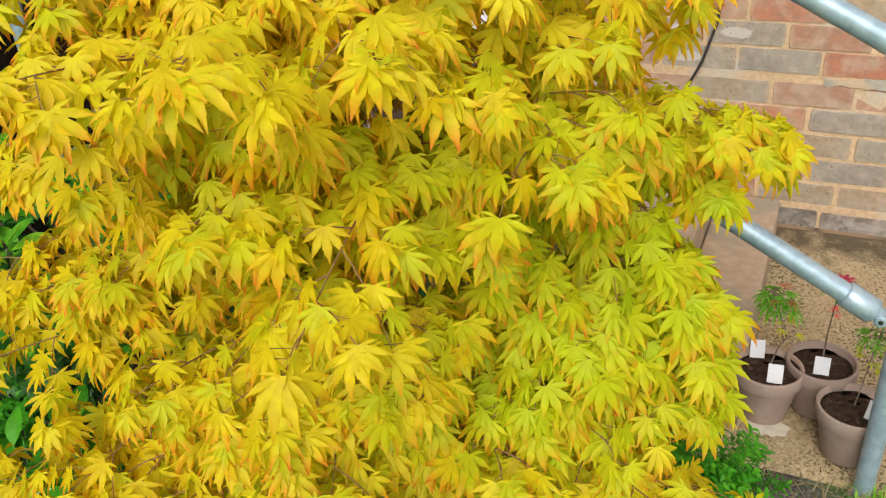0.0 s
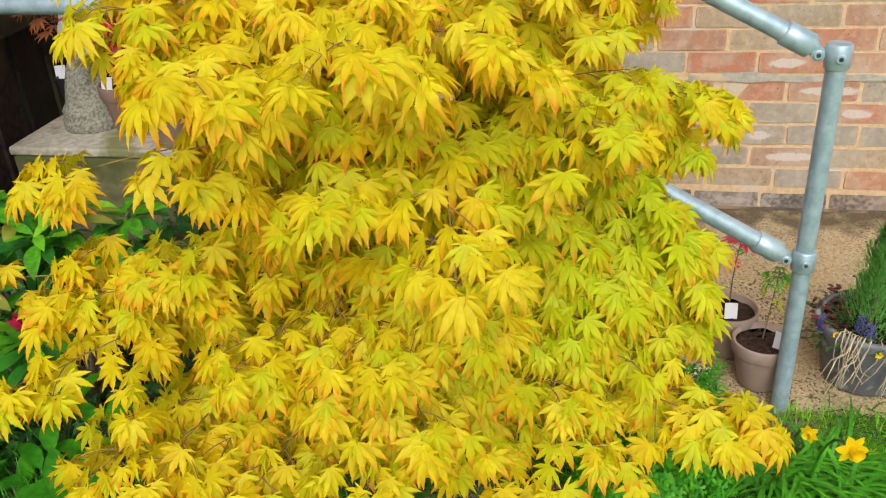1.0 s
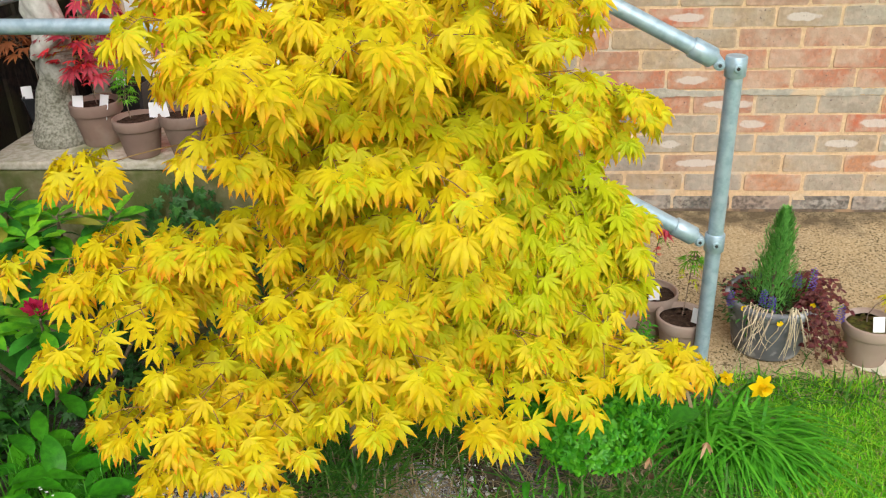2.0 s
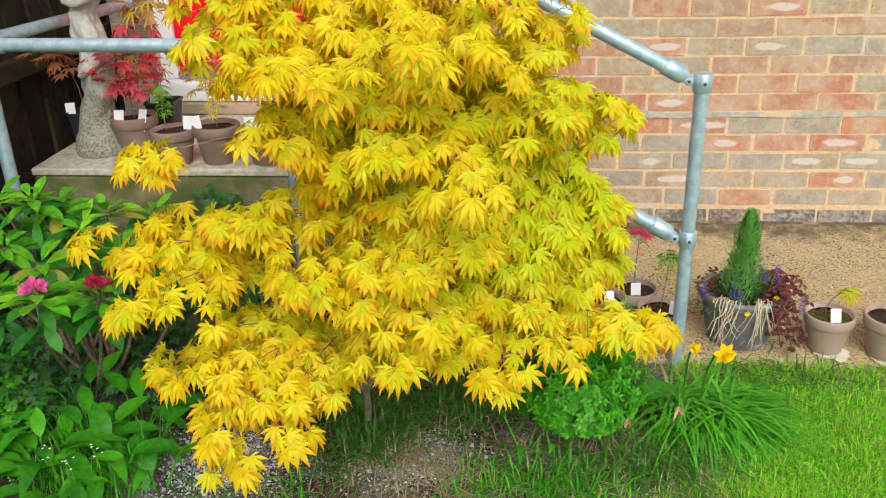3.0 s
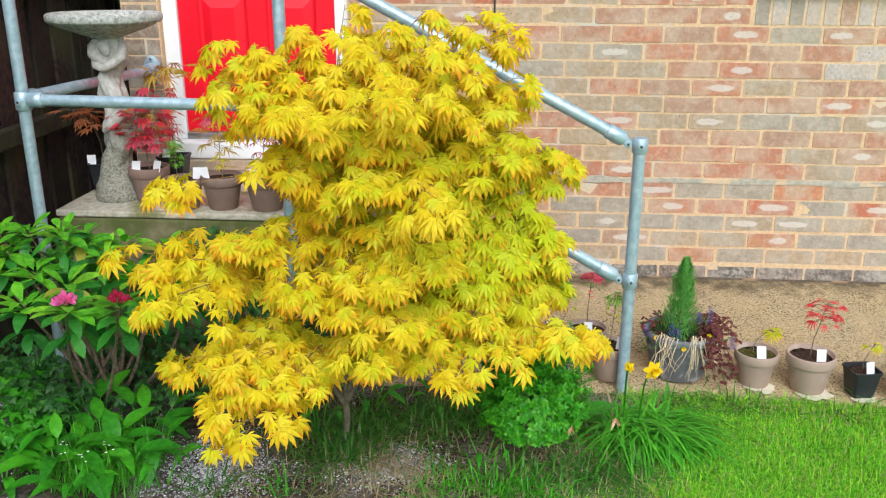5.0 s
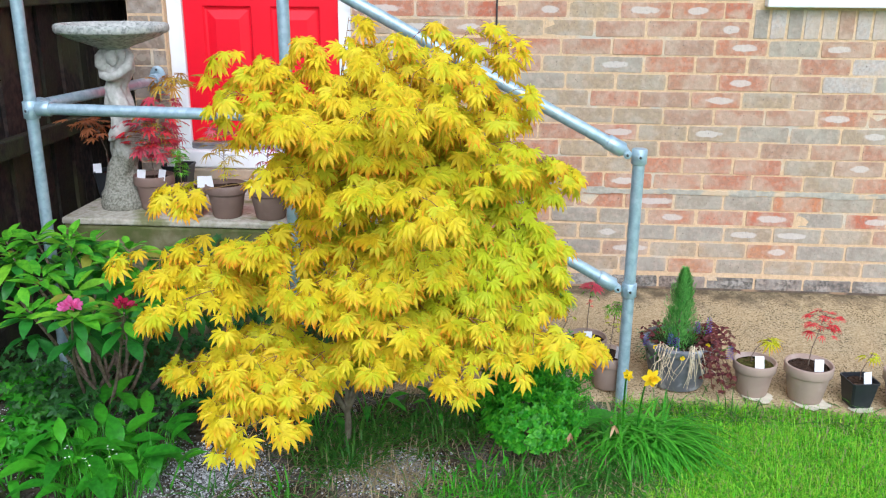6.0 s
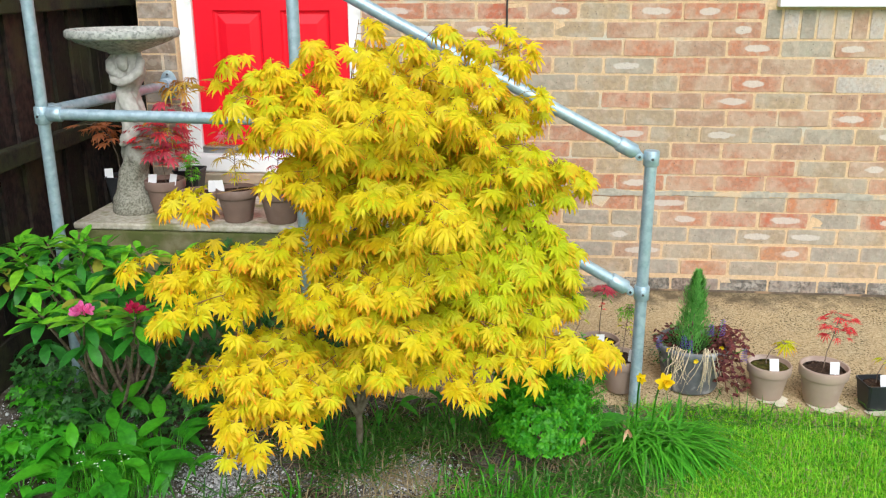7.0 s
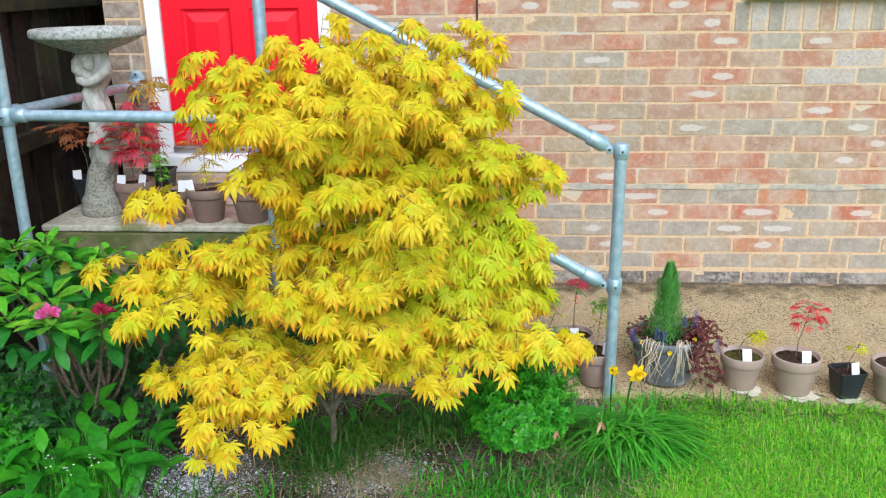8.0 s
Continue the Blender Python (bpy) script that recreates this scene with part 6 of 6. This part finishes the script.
def lawn():
    r = np.random.RandomState(3)
    n = 105000
    x, y = r.uniform(-0.5, 2.6, n), r.uniform(0.55, 2.03, n)
    # the lawn's ragged border against the bed
    border = 0.38 + 0.55 * (y - 1.45) + 0.10 * np.sin(y * 9) + 0.05 * np.sin(y * 23 + 1)
    keep = r.uniform(0, 1, n) < np.clip((x - border + 0.12) / 0.3, 0.008, 1.0)
    keep &= y < 2.005 - 0.085 * np.clip(x - 0.75, 0, 9) + 0.02 * np.sin(x * 31)
    x, y = x[keep], y[keep]
    patch = np.array([noise.noise(Vector((a * 5, b * 5, 2))) for a, b in zip(x, y)])
    ln = (0.026 + 0.020 * patch) * r.uniform(0.5, 1.9, len(x))
    blades("lawn_grass", "bright green short lawn grass", M_GRASS, x, y, ln, 2.0, 0.0014, 11)
    n = 42000
    fx, fy = r.uniform(-2.4, 4.6, n), r.uniform(-1.6, 2.0, n)
    out = ((fx > 2.5) & (fy < 1.75)) | ((fy < 0.62) & (fx > -2.05))
    blades("outer_grass", "short green lawn grass in front of the bed", M_GRASS, fx[out], fy[out], r.uniform(0.025, 0.05, out.sum()), 1.4, 0.0022, 17)
    q = r.uniform(0, 1, len(x)) < 0.20
    blades("dead_grass", "straw-coloured dead blades among the lawn", M_STRAW_BLADE, x[q] + 0.004, y[q], ln[q] * 0.8, 1.6, 0.0011, 12)
    n = 2600
    sx = r.uniform(0.35, 2.0, n)
    sy = 1.975 - 0.085 * np.clip(sx - 0.75, 0, 9) - np.abs(r.normal(0, 0.05, n))
    blades("border_grass", "scruffy yellowed grass along the path's edge", M_STRAW_BLADE, sx[:1300], sy[:1300], r.uniform(0.02, 0.06, 1300), 2.2, 0.0014, 20)
    blades("border_grass", "longer green grass along the path's edge", M_GRASS, sx[1300:], sy[1300:], r.uniform(0.03, 0.08, 1300), 1.8, 0.0016, 23)
    # clumps of longer grass in the bed, most of it bent over
    n = 6000
    x, y = r.uniform(-0.95, 0.45, n), r.uniform(0.9, 2.0, n)
    clump = np.array([noise.noise(Vector((a * 5, b * 5, 8))) for a, b in zip(x, y)])
    keep = (clump > 0.34) & (y < 1.85) & ((x > -0.62) | (y > 1.55))
    x, y = x[keep], y[keep]
    blades("bed_grass", "thin dark green grass tufts in the bed", M_TUFT, x, y, r.uniform(0.03, 0.09, len(x)), 3.0, 0.0024, 13)
    n = 2600
    x, y = r.uniform(-0.95, 0.45, n), r.uniform(1.0, 2.0, n)
    blades("dry_grass", "dry straw lying on the bare soil", M_STRAW_BLADE, x, y, r.uniform(0.02, 0.08, n), 3.4, 0.0017, 14)
    tx, ty = [], []
    for cx, cy, k, w in ((-0.50, 1.42, 160, 0.06), (-0.36, 1.36, 120, 0.05), (0.06, 1.50, 140, 0.07), (0.20, 1.55, 120, 0.06)):
        tx.append(r.normal(cx, w, k)), ty.append(r.normal(cy, w * 0.8, k))
    x, y = np.concatenate(tx), np.concatenate(ty)
    blades("dead_tuft", "bleached dead grass tufts in the bed", M_STRAW_BLADE, x, y, r.uniform(0.03, 0.085, len(x)), 4.5, 0.0021, 26)
    # long drooping tufts
    tx, ty = [], []
    for cx, cy, k, w in ((-0.60, 1.50, 150, 0.06), (-0.66, 1.60, 120, 0.06), (-0.54, 1.66, 120, 0.07), (-0.40, 1.74, 110, 0.08), (-0.30, 1.66, 120, 0.07), (-0.22, 1.78, 90, 0.07), (-0.80, 1.72, 60, 0.06), (-0.62, 1.44, 80, 0.05),
                         (0.14, 1.44, 130, 0.06), (0.28, 1.46, 130, 0.06), (0.30, 1.56, 120, 0.05), (-0.02, 1.38, 90, 0.05), (-0.98, 1.24, 40, 0.04), (0.62, 1.95, 70, 0.05), (0.80, 1.94, 50, 0.05), (1.2, 1.91, 40, 0.05)):
        tx.append(r.normal(cx, w, k)), ty.append(r.normal(cy, w * 0.8, k))
    x, y = np.concatenate(tx), np.concatenate(ty)
    blades("grass_tuft", "long drooping dark green grass in the bed", M_TUFT, x, y, r.uniform(0.05, 0.125, len(x)), 4.2, 0.0030, 19)
    tx, ty = [], []
    for cx, cy, k, w in ((-0.28, 1.30, 60, 0.05), (-0.20, 1.36, 60, 0.05), (-0.08, 1.32, 60, 0.05), (0.04, 1.30, 80, 0.05), (-0.74, 1.26, 25, 0.04)):
        tx.append(r.normal(cx, w, k)), ty.append(r.normal(cy, w * 0.8, k))
    x, y = np.concatenate(tx), np.concatenate(ty)
    blades("lawn_tuft", "bright green grass tufts straying into the bed", M_BOX, x, y, r.uniform(0.05, 0.11, len(x)), 2.6, 0.0024, 27)
    n = 700
    x, y = r.uniform(-1.50, -1.18, n), r.uniform(1.18, 1.5, n)
    blades("weed_grass", "fresh green grass growing among the weeds", M_DAFF, x, y, r.uniform(0.05, 0.16, n), 1.0, 0.0016, 15)


lawn()


def gravel():
    s = Shape()
    for i in range(12000):
        if i % 8:
            x, y = ((rng.gauss(-1.0, 0.10), rng.gauss(1.38, 0.10)), (rng.gauss(-0.46, 0.09), rng.gauss(1.45, 0.06)), (rng.gauss(-1.85, 0.14), rng.gauss(1.5, 0.2)))[(0, 1, 0, 1, 2, 0, 1)[i % 7]]
        else:
            x, y = rnd(-2.05, 0.35), rnd(1.0, 2.0)
        if noise.noise(Vector((x * 3.2, y * 3.2, 7))) < -0.3 or y > 1.98:
            continue
        r = rnd(0.0015, 0.0042) * (2.2 if rng.random() < 0.03 else 1)
        z = rise(x, y) + r * 0.2
        k = [Vector((math.cos(a) * rnd(0.7, 1.2), math.sin(a) * rnd(0.7, 1.2), 0)) for a in (0.2, 1.3, 2.4, 3.4, 4.4, 5.4)]
        v = [(x + r * q.x, y + r * q.y, z - r * 0.3) for q in k] + [(x + r * 0.7 * q.x, y + r * 0.7 * q.y, z + r * rnd(0.3, 0.6)) for q in k]
        s.add(v, [(j, (j + 1) % 6, 6 + (j + 1) % 6, 6 + j) for j in range(6)] + [tuple(range(6, 12))])
    tagged(part("gravel", s, M_CHIP), "pale stone chips scattered on the bare soil", "gravel", kind="stuff")


M_CHIP = surf("stone_chip", (0.25, 0.25, 0.26), (0.47, 0.47, 0.49), 80, rough=0.9, bump=0.3, vary=0.75)
gravel()


def fallen_leaves():
    for i in range(46):
        x, y = (rng.gauss(0.22, 0.07), rng.gauss(1.60, 0.06)) if i % 2 else (rnd(-0.3, 0.45), rnd(1.42, 1.95))
        t = Shape()
        leaf_blade(t, (0, 0, 0), (0, 1, 0), (0, 0, 1), rnd(0.025, 0.05), rnd(0.014, 0.022), rnd(-0.5, 0.4), 4, 0.5, 0.5)
        ob = part("fallen_leaf", t, M_LITTER, None, "", True)
        ob.location = (x, y, rise(x, y) + 0.008)
        ob.rotation_euler = (rnd(-.3, .3), rnd(-.3, .3), rnd(0, 6))
        tagged(ob, "curled brown dead leaf on the soil", "leaf", "fallen leaves")


M_LITTER = surf("dead_leaf", (0.20, 0.11, 0.06), (0.32, 0.19, 0.11), 40, rough=0.85, bump=0.2, vary=0.3)
fallen_leaves()


# ---- cable on the wall ----
def cable():
    s = Shape()
    pts = [(-0.150, FACE - 0.006, 3.0), (-0.152, FACE - 0.006, 2.0), (-0.155, FACE - 0.006, 1.3), (-0.150, FACE - 0.007, 0.85), (-0.156, FACE - 0.007, 0.74), (-0.19, FACE - 0.007, 0.62), (-0.235, FACE - 0.007, 0.52), (-0.272, FACE - 0.008, 0.45), (-0.275, FACE - 0.008, 0.22)]
    s.tube(pts, 0.0042, 8)
    ob = part("cable", s, M_CABLE, None, "", True)
    tagged(ob, "thin black cable running down the brick wall", "cable")
    s = Shape()
    s.box(-0.290, -0.258, FACE - 0.022, FACE - 0.001, 0.445, 0.49)
    soften(part("cable_box", s, M_CABLE, ob, "small grey junction box"), 0.003)


cable()


# ---- the bricks, piece by piece ----
def brick_mesh(name, length, height, seed, material):
    """A brick with worn, uneven arrises and rounded corners; its origin is the middle of its face."""
    r = random.Random(seed)
    hx, hz, deep = length / 2, height / 2, 0.05
    ring = [(-0.96, -1), (-0.35, -1), (0.34, -1), (0.96, -1), (1, -0.72), (1, 0.72), (0.96, 1), (0.3, 1), (-0.4, 1), (-0.96, 1), (-1, 0.70), (-1, -0.70)]
    worn = [(r.uniform(0, 0.0032), r.uniform(0, 0.0028)) for _ in ring]
    v = []
    for (x, z), (wx, wz) in zip(ring, worn):
        v.append((x * (hx - 0.0012 - wx), r.uniform(0, 0.0014), z * (hz - 0.0010 - wz)))
    for (x, z), (wx, wz) in zip(ring, worn):
        v.append((x * (hx - wx * 0.6), 0.0042, z * (hz - wz * 0.6)))
    for x, z in ring:
        v.append((x * hx, deep, z * hz))
    n = len(ring)
    f = [tuple(range(n))] + [(k * n + i, (k + 1) * n + i, (k + 1) * n + (i + 1) % n, k * n + (i + 1) % n) for k in (0, 1) for i in range(n)]
    me = bpy.data.meshes.new(name)
    me.from_pydata(v, [], f)
    me.materials.append(material)
    return me


# each course from the foot upwards: the height of its middle, a joint, and the tones of the bricks that follow it
# (r red, d deep red, o orange, p brown, b buff, g grey, w whitish; a capital has a pale oval)
COURSES = [
    (0.139, 0.200, ""), (0.2255, 0.234, "bgogbbg"), (0.3045, 0.145, "gPbbOgg"), (0.3840, 0.258, "GggBGbp"), (0.4620, 0.349, "gRdDgDb"), (0.5370, 0.239, "rRggogb"),
    (0.6330, 0.137, "rRrrrbr"), (0.7080, 0.038, "pbrrrbPr"), (0.7840, 0.152, "bbprppR"), (0.8580, 0.050, "rDbBggBp"), (0.9340, -0.067, "bbbprpRr"), (1.0120, 0.047, "brpRbppr"),
    (1.0880, 0.162, "bbpRpwg"), (1.1650, 0.055, "bGrpprwO"), (1.2410, -0.090, "rprpRgPr"), (1.3200, 0.056, "bprRdrp"), (1.3990, -0.066, "RbRRdrp"),
]
BRICK, JOINT = 0.2265, 0.0065


def bricks():
    sizes = {}
    rest = Shape()
    r = random.Random(21)
    rows = COURSES + [(1.475 + 0.0765 * i, 0.05 - 0.113 * (i % 2), "") for i in range(20)]
    for c, (zc, joint, tones) in enumerate(rows):
        if zc + 0.04 > TOP:
            break
        k = -math.ceil((joint - CORNER_L) / BRICK)
        while joint + k * BRICK < END_R:
            x = joint + k * BRICK
            a, b = max(x + JOINT / 2 + r.uniform(-0.002, 0.002), CORNER_L), min(x + BRICK - JOINT / 2 + r.uniform(-0.002, 0.002), END_R)
            tone = tones[k] if 0 <= k < len(tones) else r.choice("rrrrppppbbbggdoRRPBG")
            k += 1
            spans = [(a, b)]
            for l, rr, bot, top in ((DOOR_L, DOOR_R, 0.60, DOOR_T), (0.964, WIN_R + 0.05, 1.28, WIN_T)):
                if zc + 0.03 > bot and zc - 0.03 < top:
                    cut = []
                    for p, q in spans:
                        if q <= l or p >= rr:
                            cut.append((p, q))
                        else:
                            cut += [(p, l - 0.004)] if p < l - 0.02 else []
                            cut += [(rr + 0.004, q)] if q > rr + 0.02 else []
                    spans = cut
            if zc < 0.57:
                spans = [(p, q) for p, q in spans if p > -0.8]
            for p, q in spans:
                if q - p < 0.02:
                    continue
                L = round((q - p) / 0.005) * 0.005
                cx, cz = (p + q) / 2, zc + r.uniform(-0.0018, 0.0018)
                dy = r.uniform(-0.0015, 0.002)
                if cx < 1.85 and zc < 1.5:
                    # "side" bricks, left of the door, carry their shade in the colour
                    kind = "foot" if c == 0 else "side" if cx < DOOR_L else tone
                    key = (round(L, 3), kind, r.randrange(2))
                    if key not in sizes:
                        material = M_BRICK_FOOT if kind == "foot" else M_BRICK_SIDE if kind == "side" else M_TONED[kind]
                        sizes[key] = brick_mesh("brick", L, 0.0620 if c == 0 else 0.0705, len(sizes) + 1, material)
                    ob = new("brick", sizes[key])
                    ob.parent = WALL
                    ob.location = (cx, FACE + dy, cz)
                    ob.rotation_euler = (0, r.uniform(-0.007, 0.007), r.uniform(-0.005, 0.005))
                else:
                    rest.box(cx - L / 2, cx + L / 2, FACE + dy, BED + 0.02, cz - 0.0335, cz + 0.0335)
    # a smeared bed of repair mortar
    s = Shape()
    n = 260
    for i in range(n + 1):
        x = 0.15 + 1.85 * i / n
        mid = 0.583 + 0.007 * noise.noise(Vector((x * 5, 2, 4)))
        w = 0.011 + 0.010 * max(0, noise.noise(Vector((x * 4.5, 0, 4)))) + 0.006 * noise.noise(Vector((x * 33, 0, 1))) + 0.003 * noise.noise(Vector((x * 90, 3, 1)))
        for z, y in ((mid - w, BED), (mid - w * 0.92, FACE - 0.0022), (mid, FACE - 0.0024), (mid + w * 0.92, FACE - 0.0022), (mid + w, BED)):
            s.v.append((x, y, z))
    s.f = [(5 * i + k, 5 * i + 5 + k, 5 * i + 6 + k, 5 * i + 1 + k) for i in range(n) for k in range(4)]
    s.t = [0.0] * len(s.v)
    part("mortar_repair", s, M_REPAIR, WALL, "grey smear of repair mortar")
    # bricks on edge below the window
    x = 0.969
    for k, tone in enumerate("gwgwwpwwgwpw"):
        key = ("edge", tone, k % 2)
        if key not in sizes:
            sizes[key] = brick_mesh("brick", 0.066 if k % 2 else 0.062, 0.124, 90 + k, M_TONED[tone])
        ob = new("brick", sizes[key])
        ob.parent = WALL
        ob.location = (x + 0.034, FACE - 0.001, 1.345)
        x += 0.0725
    part("far_bricks", rest, M_BRICK, WALL)["kind"] = "stuff"


bricks()
